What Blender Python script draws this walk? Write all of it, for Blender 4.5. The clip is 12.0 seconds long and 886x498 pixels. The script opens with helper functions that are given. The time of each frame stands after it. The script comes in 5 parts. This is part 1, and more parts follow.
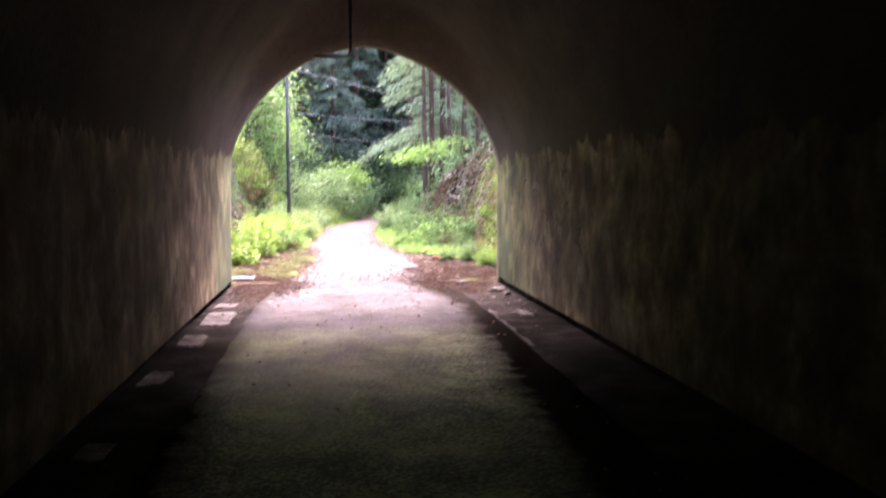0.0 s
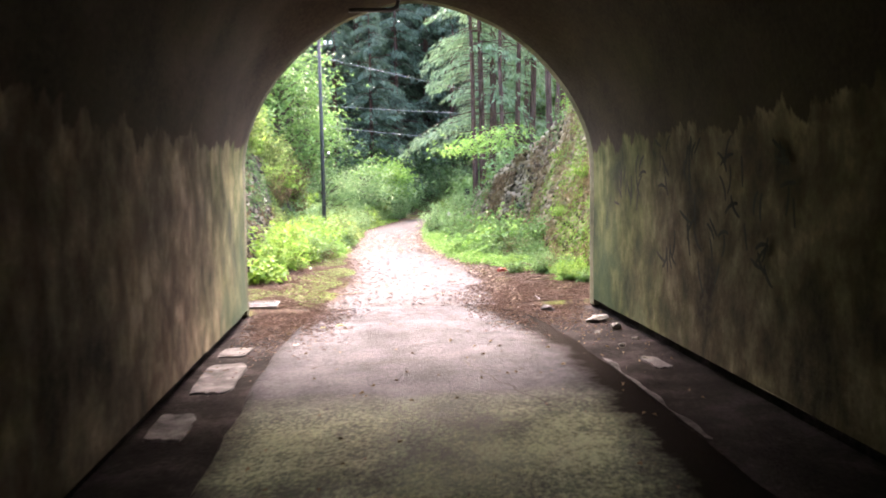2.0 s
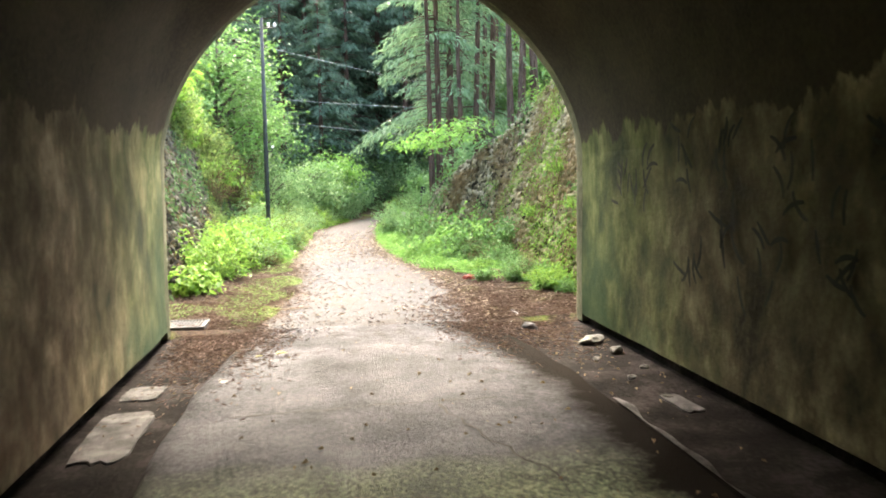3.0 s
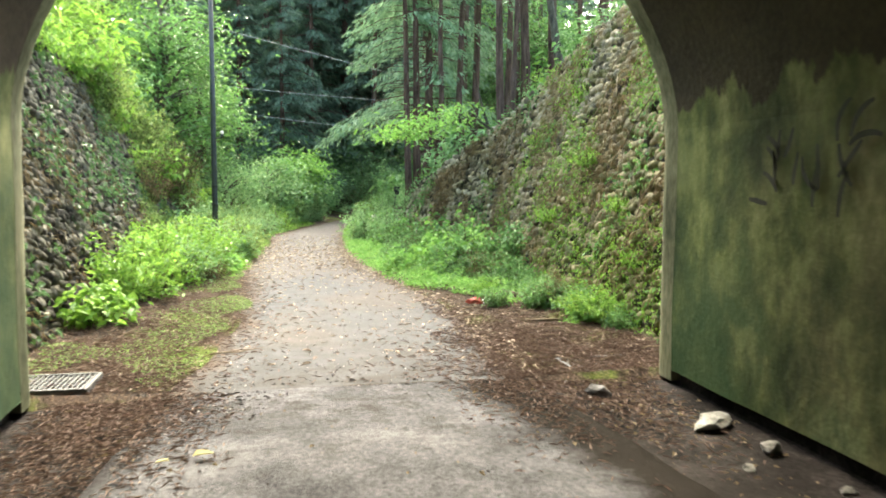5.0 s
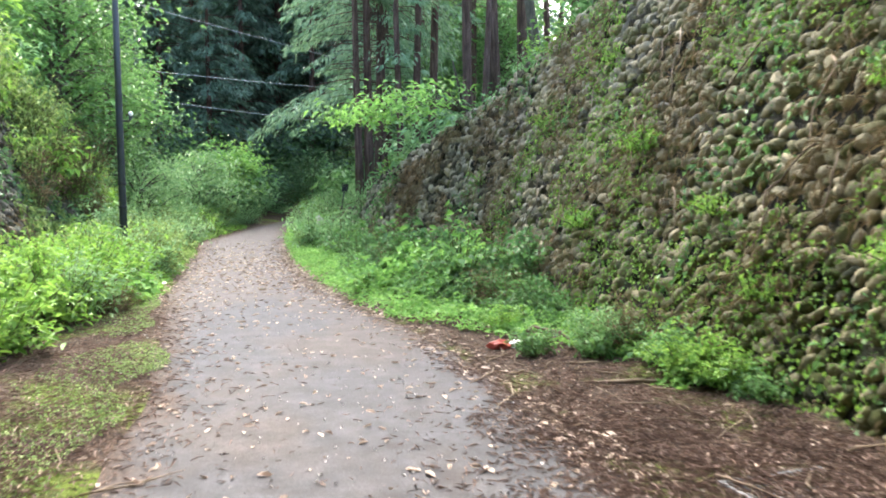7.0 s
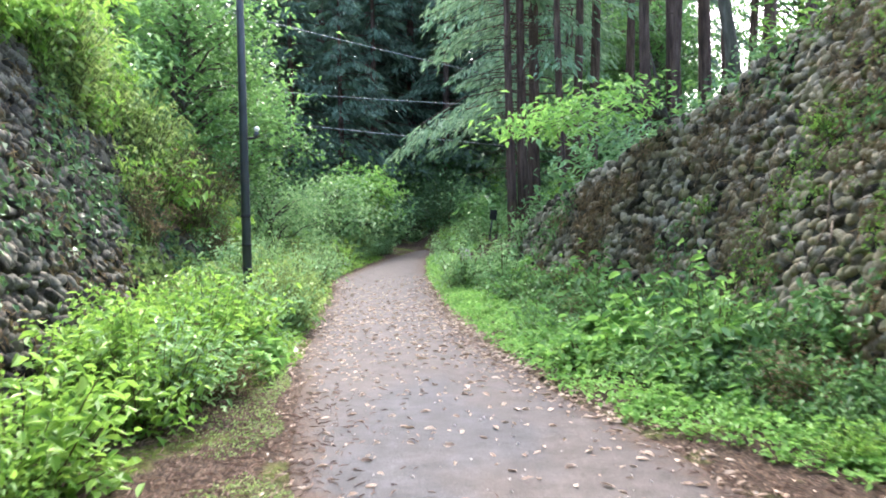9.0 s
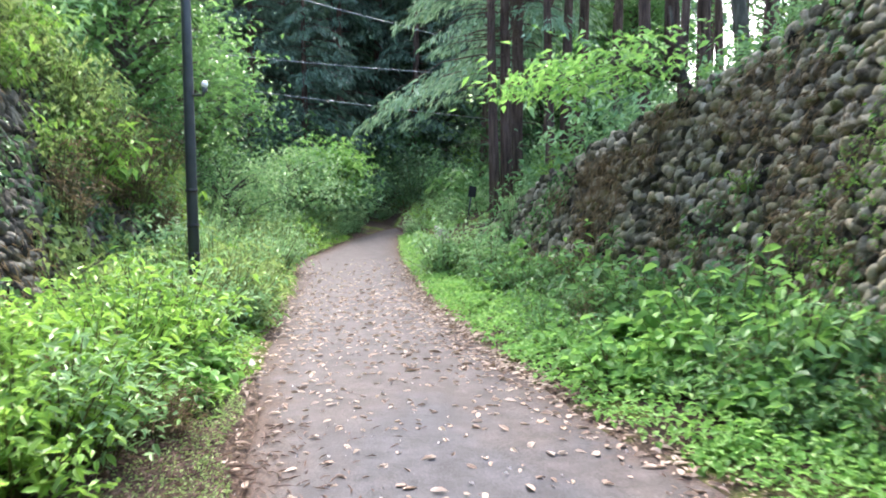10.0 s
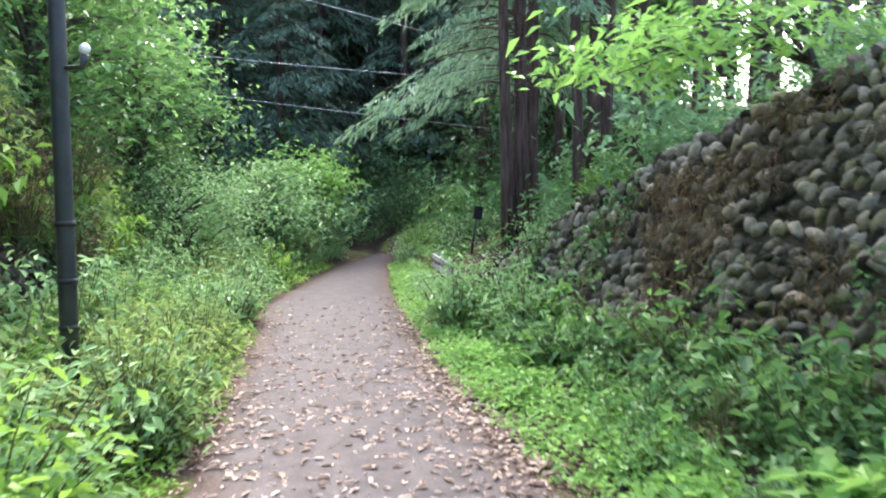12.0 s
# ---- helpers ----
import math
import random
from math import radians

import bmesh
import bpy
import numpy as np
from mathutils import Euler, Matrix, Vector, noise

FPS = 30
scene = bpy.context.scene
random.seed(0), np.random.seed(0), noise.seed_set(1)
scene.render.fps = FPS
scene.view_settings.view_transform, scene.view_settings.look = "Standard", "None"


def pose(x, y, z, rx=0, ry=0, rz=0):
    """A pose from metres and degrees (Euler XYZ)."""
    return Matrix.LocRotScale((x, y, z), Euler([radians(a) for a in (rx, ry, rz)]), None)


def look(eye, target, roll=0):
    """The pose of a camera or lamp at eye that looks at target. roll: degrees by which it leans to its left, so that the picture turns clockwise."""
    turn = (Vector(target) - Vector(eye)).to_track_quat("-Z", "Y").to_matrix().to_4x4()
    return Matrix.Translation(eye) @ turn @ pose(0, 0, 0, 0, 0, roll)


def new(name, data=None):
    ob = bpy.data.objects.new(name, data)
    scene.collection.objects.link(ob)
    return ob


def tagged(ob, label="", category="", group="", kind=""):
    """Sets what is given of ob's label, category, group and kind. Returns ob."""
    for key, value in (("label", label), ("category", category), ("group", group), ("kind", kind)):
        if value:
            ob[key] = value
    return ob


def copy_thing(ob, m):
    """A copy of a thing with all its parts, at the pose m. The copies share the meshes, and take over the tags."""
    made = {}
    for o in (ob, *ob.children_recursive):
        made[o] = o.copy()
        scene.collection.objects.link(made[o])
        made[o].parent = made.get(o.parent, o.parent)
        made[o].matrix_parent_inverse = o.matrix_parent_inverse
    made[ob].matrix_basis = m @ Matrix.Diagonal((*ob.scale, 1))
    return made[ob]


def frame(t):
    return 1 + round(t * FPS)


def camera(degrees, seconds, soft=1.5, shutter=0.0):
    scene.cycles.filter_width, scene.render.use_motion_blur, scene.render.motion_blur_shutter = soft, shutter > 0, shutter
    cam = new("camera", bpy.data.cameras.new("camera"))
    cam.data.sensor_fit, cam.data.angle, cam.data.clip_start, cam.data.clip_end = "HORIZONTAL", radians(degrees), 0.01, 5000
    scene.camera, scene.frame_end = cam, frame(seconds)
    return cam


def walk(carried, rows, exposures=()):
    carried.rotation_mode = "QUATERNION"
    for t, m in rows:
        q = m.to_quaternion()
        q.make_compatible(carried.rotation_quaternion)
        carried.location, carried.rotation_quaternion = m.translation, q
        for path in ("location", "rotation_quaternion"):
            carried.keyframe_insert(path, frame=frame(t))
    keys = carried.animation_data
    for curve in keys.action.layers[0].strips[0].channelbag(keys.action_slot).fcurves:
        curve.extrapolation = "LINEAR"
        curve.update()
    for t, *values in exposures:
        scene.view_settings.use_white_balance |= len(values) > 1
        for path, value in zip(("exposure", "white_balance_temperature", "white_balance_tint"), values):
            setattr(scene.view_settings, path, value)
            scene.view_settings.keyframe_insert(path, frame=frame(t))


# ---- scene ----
cam = camera(59.0, 12.0, soft=1.8, shutter=0.5)
PATH = [
    (0, (-0.677, -0.163, 1.578), (-0.407, 1.812, 1.41), 0.1),
    (0.5, (-0.703, 0.476, 1.538), (-0.501, 2.445, 1.253), -0.4),
    (1, (-0.724, 1.195, 1.542), (-0.602, 3.179, 1.325), -1.9),
    (1.5, (-0.792, 2.021, 1.544), (-0.74, 4.012, 1.36), -0.8),
    (2, (-0.757, 2.766, 1.572), (-0.585, 4.75, 1.396), -1.0),
    (2.5, (-0.776, 3.564, 1.528), (-0.557, 5.542, 1.33), 0.2),
    (3, (-0.741, 4.287, 1.529), (-0.445, 6.257, 1.348), -0.9),
    (5, (-0.732, 7.155, 1.384), (-0.338, 9.108, 1.215), 0.2),
    (5.5, (-0.739, 7.895, 1.357), (-0.318, 9.844, 1.192), 2.3),
    (6, (-0.762, 8.547, 1.372), (-0.282, 10.483, 1.23), -1.5),
    (6.5, (-0.765, 9.286, 1.334), (-0.236, 11.207, 1.162), -0.8),
    (8.5, (-0.8, 12.056, 1.374), (-0.198, 13.955, 1.197), -0.2),
    (9, (-0.934, 12.717, 1.4), (-0.672, 14.696, 1.286), -0.8),
    (9.5, (-0.921, 13.434, 1.387), (-0.507, 15.385, 1.251), -2.3),
    (10, (-0.974, 14.151, 1.377), (-0.62, 16.112, 1.203), -0.3),
    (10.5, (-0.909, 14.874, 1.375), (-0.433, 16.801, 1.138), -3.6),
    (11, (-0.887, 15.606, 1.385), (-0.452, 17.543, 1.142), -2.1),
    (11.5, (-0.808, 16.284, 1.426), (-0.398, 18.231, 1.222), -2.3),
    (12, (-0.762, 16.911, 1.438), (-0.365, 18.866, 1.303), -0.4),
]
SKY, SUN = 0.15, 1.0
EXPOSURES = [(0, 4.3, 6900, 48), (1.0, 4.32, 6950, 48), (1.5, 4.22, 7050, 40), (2.5, 4.0, 7250, 18), (3.0, 3.92, 7500, 8), (5.0, 3.5, 7450, 0), (6.5, 3.3, 6600, 6), (9.5, 3.28, 6350, 13), (12, 3.28, 6350, 15)]
walk(cam, [(t, look(eye, to, roll)) for t, eye, to, roll in PATH], EXPOSURES)

# ---- world, sun ----
world = bpy.data.worlds.new("sky")
scene.world = world
world.use_nodes = True
wn = world.node_tree.nodes
sky = wn.new("ShaderNodeTexSky")
sky.sky_type, sky.sun_disc = "NISHITA", False
sky.sun_elevation, sky.sun_rotation = radians(46), radians(6)
sky.air_density, sky.dust_density, sky.ozone_density = 1.0, 4.0, 1.0
wn["Background"].inputs["Strength"].default_value = SKY
world.node_tree.links.new(sky.outputs[0], wn["Background"].inputs["Color"])
sun_data = bpy.data.lights.new("sun", "SUN")
sun_data.energy, sun_data.angle, sun_data.color = SUN, radians(20), (1.0, 0.98, 0.94)
sun = new("sun", sun_data)
sun.matrix_world = look((3, 50, 60), (3 - 3, 50 - 29, 60 - 30))

# ---- materials ----


def nodes_of(name):
    m = bpy.data.materials.new(name)
    m.use_nodes = True
    return m, m.node_tree.nodes, m.node_tree.links, m.node_tree.nodes["Principled BSDF"]


def noise_node(n, l, vec, scale, detail=6.0, rough=0.6):
    t = n.new("ShaderNodeTexNoise")
    t.inputs["Scale"].default_value, t.inputs["Detail"].default_value = scale, detail
    t.inputs["Roughness"].default_value = rough
    l.new(vec, t.inputs["Vector"])
    return t.outputs["Fac"]


def ramp_node(n, l, fac, stops):
    r = n.new("ShaderNodeValToRGB")
    r.color_ramp.elements[0].position, r.color_ramp.elements[0].color = stops[0][0], (*stops[0][1], 1)
    r.color_ramp.elements[1].position, r.color_ramp.elements[1].color = stops[-1][0], (*stops[-1][1], 1)
    for p, c in stops[1:-1]:
        r.color_ramp.elements.new(p).color = (*c, 1)
    l.new(fac, r.inputs["Fac"])
    return r.outputs["Color"]


def mix_node(n, l, fac, a, b, how="MIX"):
    m = n.new("ShaderNodeMix")
    m.data_type, m.blend_type = "RGBA", how
    for sock, v in ((m.inputs[0], fac), (m.inputs[6], a), (m.inputs[7], b)):
        if isinstance(v, bpy.types.NodeSocket):
            l.new(v, sock)
        else:
            sock.default_value = v if isinstance(v, float) else (*v, 1)
    return m.outputs[2]


def math_node(n, l, how, a, b=0.0, clamp=False):
    m = n.new("ShaderNodeMath")
    m.operation, m.use_clamp = how, clamp
    for sock, v in zip(m.inputs, (a, b)):
        if isinstance(v, bpy.types.NodeSocket):
            l.new(v, sock)
        else:
            sock.default_value = v
    return m.outputs[0]


def scaled(n, l, vec, s):
    m = n.new("ShaderNodeMapping")
    m.inputs["Scale"].default_value = s
    l.new(vec, m.inputs["Vector"])
    return m.outputs[0]


def bump_node(n, l, height, strength, distance, bsdf):
    b = n.new("ShaderNodeBump")
    b.inputs["Strength"].default_value, b.inputs["Distance"].default_value = strength, distance
    l.new(height, b.inputs["Height"])
    l.new(b.outputs[0], bsdf.inputs["Normal"])


def spread(n, l, value, lo, hi):
    r = n.new("ShaderNodeMapRange")
    r.inputs["From Min"].default_value, r.inputs["From Max"].default_value = lo, hi
    l.new(value, r.inputs["Value"])
    return r.outputs[0]


def plain(name, stops, scale, rough=0.85, bump=0.4, distance=0.01, metal=0.0, fine=14.0, stretch=(1, 1, 1), local=True, ob_random=0.0, spec=0.3):
    """A surface with colour that varies at two scales and a fine relief."""
    m, n, l, p = nodes_of(name)
    tc = n.new("ShaderNodeTexCoord").outputs["Object"] if local else n.new("ShaderNodeNewGeometry").outputs["Position"]
    vec = scaled(n, l, tc, stretch)
    a = noise_node(n, l, vec, scale)
    b = noise_node(n, l, vec, scale * fine, 4.0)
    f = math_node(n, l, "ADD", math_node(n, l, "MULTIPLY", a, 0.7), math_node(n, l, "MULTIPLY", b, 0.3))
    if ob_random:
        r = n.new("ShaderNodeObjectInfo").outputs["Random"]
        f = math_node(n, l, "ADD", f, math_node(n, l, "MULTIPLY", math_node(n, l, "SUBTRACT", r, 0.5), ob_random))
        g = n.new("ShaderNodeNewGeometry").outputs["Random Per Island"]
        f = math_node(n, l, "ADD", f, math_node(n, l, "MULTIPLY", math_node(n, l, "SUBTRACT", g, 0.5), ob_random))
    l.new(ramp_node(n, l, f, stops), p.inputs["Base Color"])
    p.inputs["Roughness"].default_value, p.inputs["Metallic"].default_value = rough, metal
    p.inputs["Specular IOR Level"].default_value = spec
    bump_node(n, l, b, bump, distance, p)
    return m


def leaf_material(name, dark, mid, light, gloss=0.45, through_light=0.35):
    """Leaves: each one has its own tint, and lets some light through."""
    m, n, l, p = nodes_of(name)
    r = n.new("ShaderNodeNewGeometry").outputs["Random Per Island"]
    pos = n.new("ShaderNodeNewGeometry").outputs["Position"]
    patch = noise_node(n, l, pos, 1.3, 3.0)
    f = math_node(n, l, "ADD", math_node(n, l, "MULTIPLY", r, 0.6), math_node(n, l, "MULTIPLY", patch, 0.5))
    col = ramp_node(n, l, f, [(0.12, dark), (0.5, mid), (0.95, light)])
    l.new(col, p.inputs["Base Color"])
    p.inputs["Roughness"].default_value = gloss
    p.inputs["Specular IOR Level"].default_value = 0.35
    t = n.new("ShaderNodeBsdfTranslucent")
    l.new(mix_node(n, l, 0.5, col, light), t.inputs["Color"])
    mx = n.new("ShaderNodeMixShader")
    mx.inputs[0].default_value = through_light
    l.new(p.outputs[0], mx.inputs[1])
    l.new(t.outputs[0], mx.inputs[2])
    l.new(mx.outputs[0], n["Material Output"].inputs["Surface"])
    return m


def tunnel_plaster(name, rust, tint):
    """Old render: pale with vertical runs below a ragged line, sooty above it, with algae towards the mouth."""
    m, n, l, p = nodes_of(name)
    pos = n.new("ShaderNodeNewGeometry").outputs["Position"]
    xyz = n.new("ShaderNodeSeparateXYZ")
    l.new(pos, xyz.inputs[0])
    runs = noise_node(n, l, scaled(n, l, pos, (1, 1.15, 0.8)), 3.4, 6.0, 0.6)
    cloud = noise_node(n, l, scaled(n, l, pos, (1, 0.8, 0.8)), 1.5, 6.0, 0.6)
    streak = math_node(n, l, "ADD", math_node(n, l, "MULTIPLY", runs, 0.5), math_node(n, l, "MULTIPLY", cloud, 0.5))
    fine = noise_node(n, l, pos, 26.0, 5.0)
    blot = noise_node(n, l, scaled(n, l, pos, (1, 1, 0.6)), 1.2, 8.0, 0.7)
    pale = ramp_node(n, l, math_node(n, l, "ADD", math_node(n, l, "MULTIPLY", streak, 0.92), math_node(n, l, "MULTIPLY", fine, 0.08)),
                     [(0.39, (0.03, 0.025, 0.018)), (0.49, (0.105, 0.09, 0.066)), (0.56, (0.19, 0.168, 0.13)), (0.64, (0.37, 0.335, 0.265))])
    stain = mix_node(n, l, math_node(n, l, "MULTIPLY", spread(n, l, blot, 0.5, 0.7), 0.75), pale, rust)
    green = ramp_node(n, l, streak, [(0.39, (0.022, 0.045, 0.017)), (0.5, (0.075, 0.105, 0.042)), (0.62, (0.21, 0.235, 0.115))])
    algae = mix_node(n, l, spread(n, l, math_node(n, l, "ADD", xyz.outputs[1], math_node(n, l, "MULTIPLY", blot, 4.0)), 11.2, 13.6), stain, green)
    mould = spread(n, l, math_node(n, l, "SUBTRACT", math_node(n, l, "ADD", cloud, math_node(n, l, "MULTIPLY", math_node(n, l, "SUBTRACT", xyz.outputs[1], 11.2), 0.14)), math_node(n, l, "MULTIPLY", xyz.outputs[2], 0.16)), 0.4, 0.56)
    algae = mix_node(n, l, math_node(n, l, "MULTIPLY", mould, 0.8), algae, (0.022, 0.06, 0.03))
    edge = noise_node(n, l, scaled(n, l, pos, (1, 1.7, 0.8)), 2.4, 5.0, 0.6)
    wave = noise_node(n, l, scaled(n, l, pos, (1, 1, 0.3)), 0.8, 3.0)
    soot_line = math_node(n, l, "ADD", xyz.outputs[2], math_node(n, l, "ADD", math_node(n, l, "MULTIPLY", math_node(n, l, "SUBTRACT", edge, 0.5), 0.75), math_node(n, l, "MULTIPLY", math_node(n, l, "SUBTRACT", wave, 0.5), 0.5)))
    soot = ramp_node(n, l, math_node(n, l, "ADD", math_node(n, l, "MULTIPLY", fine, 0.4), math_node(n, l, "MULTIPLY", cloud, 0.6)), [(0.35, (0.024, 0.02, 0.015)), (0.65, (0.068, 0.057, 0.043))])
    l.new(mix_node(n, l, 1.0, mix_node(n, l, spread(n, l, soot_line, 1.92, 1.965), algae, soot), tint, "MULTIPLY"), p.inputs["Base Color"])
    p.inputs["Roughness"].default_value, p.inputs["Specular IOR Level"].default_value = 0.88, 0.25
    bump_node(n, l, math_node(n, l, "ADD", fine, math_node(n, l, "MULTIPLY", streak, 2.5)), 0.35, 0.014, p)
    return m


def tunnel_floor(name):
    """Worn concrete: mossy and matt inside, damp and smooth towards the mouth, with mud in patches and sides darkened
    round a light pool.
    """
    m, n, l, p = nodes_of(name)
    pos = n.new("ShaderNodeNewGeometry").outputs["Position"]
    xyz = n.new("ShaderNodeSeparateXYZ")
    l.new(pos, xyz.inputs[0])
    big = noise_node(n, l, pos, 1.1, 6.0, 0.65)
    fine = noise_node(n, l, pos, 38.0, 5.0)
    grit = noise_node(n, l, pos, 120.0, 3.0)
    mossy = ramp_node(n, l, math_node(n, l, "ADD", math_node(n, l, "MULTIPLY", big, 0.5), math_node(n, l, "MULTIPLY", fine, 0.5)),
                      [(0.42, (0.03, 0.04, 0.019)), (0.5, (0.14, 0.172, 0.086)), (0.58, (0.33, 0.385, 0.205))])
    damp = ramp_node(n, l, math_node(n, l, "ADD", math_node(n, l, "MULTIPLY", big, 0.6), math_node(n, l, "MULTIPLY", fine, 0.4)),
                     [(0.38, (0.034, 0.034, 0.037)), (0.5, (0.084, 0.083, 0.09)), (0.62, (0.155, 0.153, 0.165))])
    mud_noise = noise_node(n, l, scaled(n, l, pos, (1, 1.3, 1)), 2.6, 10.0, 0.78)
    along = math_node(n, l, "ADD", xyz.outputs[1], math_node(n, l, "MULTIPLY", big, 1.2))
    wet = spread(n, l, along, 8.3, 9.1)
    col = mix_node(n, l, wet, mossy, damp)
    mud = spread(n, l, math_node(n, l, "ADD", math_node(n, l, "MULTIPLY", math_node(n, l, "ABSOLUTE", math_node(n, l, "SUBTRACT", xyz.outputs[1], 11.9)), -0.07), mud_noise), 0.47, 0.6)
    # darkens both sides as a light pool's edge; dirt too near the mouth
    off = math_node(n, l, "ABSOLUTE", math_node(n, l, "ADD", xyz.outputs[0], 0.46))
    reach = math_node(n, l, "SUBTRACT", math_node(n, l, "ADD", off, math_node(n, l, "MULTIPLY", mud_noise, 0.7)), math_node(n, l, "MULTIPLY", xyz.outputs[1], 0.055))
    late = math_node(n, l, "MULTIPLY", math_node(n, l, "MAXIMUM", math_node(n, l, "SUBTRACT", xyz.outputs[1], 9.7), 0.0), 0.24)
    side_dirt_shade = spread(n, l, math_node(n, l, "ADD", reach, late), 1.0, 1.3)
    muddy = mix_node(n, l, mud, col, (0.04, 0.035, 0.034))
    l.new(mix_node(n, l, side_dirt_shade, muddy, (0.024, 0.021, 0.019)), p.inputs["Base Color"])
    l.new(math_node(n, l, "ADD", 0.68, math_node(n, l, "MULTIPLY", wet, 0.14)), p.inputs["Roughness"])
    l.new(math_node(n, l, "MULTIPLY", math_node(n, l, "SUBTRACT", 1.0, side_dirt_shade), math_node(n, l, "SUBTRACT", 0.35, math_node(n, l, "MULTIPLY", wet, 0.28))), p.inputs["Specular IOR Level"])
    bump_node(n, l, math_node(n, l, "ADD", fine, math_node(n, l, "MULTIPLY", grit, 0.8)), 1.0, 0.016, p)
    return m


def ground_material(name):
    """Forest soil with brown needles, moss in patches."""
    m, n, l, p = nodes_of(name)
    pos = n.new("ShaderNodeNewGeometry").outputs["Position"]
    big = noise_node(n, l, pos, 0.9, 6.0, 0.65)
    fine = noise_node(n, l, pos, 45.0, 5.0, 0.7)
    needles = noise_node(n, l, scaled(n, l, pos, (1.0, 0.3, 1)), 60.0, 4.0)
    soil = ramp_node(n, l, math_node(n, l, "ADD", math_node(n, l, "MULTIPLY", needles, 0.55), math_node(n, l, "MULTIPLY", fine, 0.45)),
                     [(0.36, (0.018, 0.013, 0.01)), (0.5, (0.062, 0.043, 0.032)), (0.64, (0.15, 0.1, 0.072))])
    moss = ramp_node(n, l, fine, [(0.3, (0.04, 0.065, 0.012)), (0.7, (0.14, 0.18, 0.03))])
    l.new(mix_node(n, l, spread(n, l, big, 0.52, 0.62), soil, moss), p.inputs["Base Color"])
    p.inputs["Roughness"].default_value, p.inputs["Specular IOR Level"].default_value = 0.95, 0.12
    bump_node(n, l, math_node(n, l, "ADD", fine, needles), 0.9, 0.02, p)
    return m


def path_material(name):
    """Weathered asphalt: grey with a brown bloom, grit, damp dark muddy patches and moss."""
    m, n, l, p = nodes_of(name)
    pos = n.new("ShaderNodeNewGeometry").outputs["Position"]
    xyz = n.new("ShaderNodeSeparateXYZ")
    l.new(pos, xyz.inputs[0])
    big = noise_node(n, l, scaled(n, l, pos, (1, 0.6, 1)), 0.8, 6.0, 0.6)
    mid = noise_node(n, l, pos, 5.0, 6.0, 0.7)
    grit = noise_node(n, l, pos, 90.0, 4.0, 0.7)
    f = math_node(n, l, "ADD", math_node(n, l, "MULTIPLY", mid, 0.45), math_node(n, l, "MULTIPLY", grit, 0.55))
    grey = ramp_node(n, l, f, [(0.36, (0.035, 0.034, 0.036)), (0.5, (0.062, 0.061, 0.065)), (0.64, (0.103, 0.101, 0.108))])
    brown = ramp_node(n, l, f, [(0.36, (0.039, 0.034, 0.032)), (0.5, (0.073, 0.064, 0.061)), (0.64, (0.12, 0.107, 0.102))])
    worn = math_node(n, l, "ADD", big, math_node(n, l, "MULTIPLY", math_node(n, l, "SUBTRACT", xyz.outputs[1], 16.0), 0.035))
    col = mix_node(n, l, spread(n, l, worn, 0.45, 0.6), grey, brown)
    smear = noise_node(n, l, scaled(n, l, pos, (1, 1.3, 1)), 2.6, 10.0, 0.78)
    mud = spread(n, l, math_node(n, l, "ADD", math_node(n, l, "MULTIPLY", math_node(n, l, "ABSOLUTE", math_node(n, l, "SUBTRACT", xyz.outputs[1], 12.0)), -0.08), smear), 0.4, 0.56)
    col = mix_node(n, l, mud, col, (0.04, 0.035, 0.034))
    rim = n.new("ShaderNodeAttribute")
    rim.attribute_name = "rim"
    soil = ramp_node(n, l, grit, [(0.36, (0.02, 0.014, 0.011)), (0.5, (0.062, 0.043, 0.034)), (0.66, (0.13, 0.09, 0.07))])
    worn_in = math_node(n, l, "ADD", rim.outputs["Fac"], math_node(n, l, "MULTIPLY", math_node(n, l, "SUBTRACT", smear, 0.5), 1.1))
    col = mix_node(n, l, math_node(n, l, "SUBTRACT", 1.0, spread(n, l, worn_in, 0.02, 0.26)), col, soil)
    l.new(col, p.inputs["Base Color"])
    p.inputs["Roughness"].default_value, p.inputs["Specular IOR Level"].default_value = 0.88, 0.18
    bump_node(n, l, math_node(n, l, "ADD", grit, mid), 0.6, 0.008, p)
    return m


M_WALL_L = tunnel_plaster("tunnel_plaster_rusty", (0.1, 0.058, 0.038), (1.3, 1.18, 1.04))
M_WALL_R = tunnel_plaster("tunnel_plaster_dark", (0.05, 0.05, 0.03), (1.02, 1.01, 0.74))
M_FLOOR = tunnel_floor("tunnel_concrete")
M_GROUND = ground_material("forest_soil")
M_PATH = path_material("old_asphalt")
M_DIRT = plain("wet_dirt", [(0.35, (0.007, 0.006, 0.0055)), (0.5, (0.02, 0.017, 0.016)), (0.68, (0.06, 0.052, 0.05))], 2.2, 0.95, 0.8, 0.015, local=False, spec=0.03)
M_PALE = plain("pale_concrete", [(0.35, (0.2, 0.18, 0.17)), (0.55, (0.42, 0.39, 0.37)), (0.7, (0.55, 0.52, 0.5))], 4.0, 0.7, 0.5, 0.006, local=False)
M_LUMP = plain("dusty_lump", [(0.36, (0.07, 0.067, 0.06)), (0.52, (0.2, 0.193, 0.175)), (0.68, (0.36, 0.35, 0.325))], 14.0, 0.85, 0.7, 0.006, spec=0.2)
M_SLAB = plain("grimy_concrete", [(0.38, (0.028, 0.026, 0.025)), (0.52, (0.098, 0.093, 0.092)), (0.66, (0.2, 0.192, 0.19))], 6.0, 0.85, 0.5, 0.006, local=False, spec=0.2)
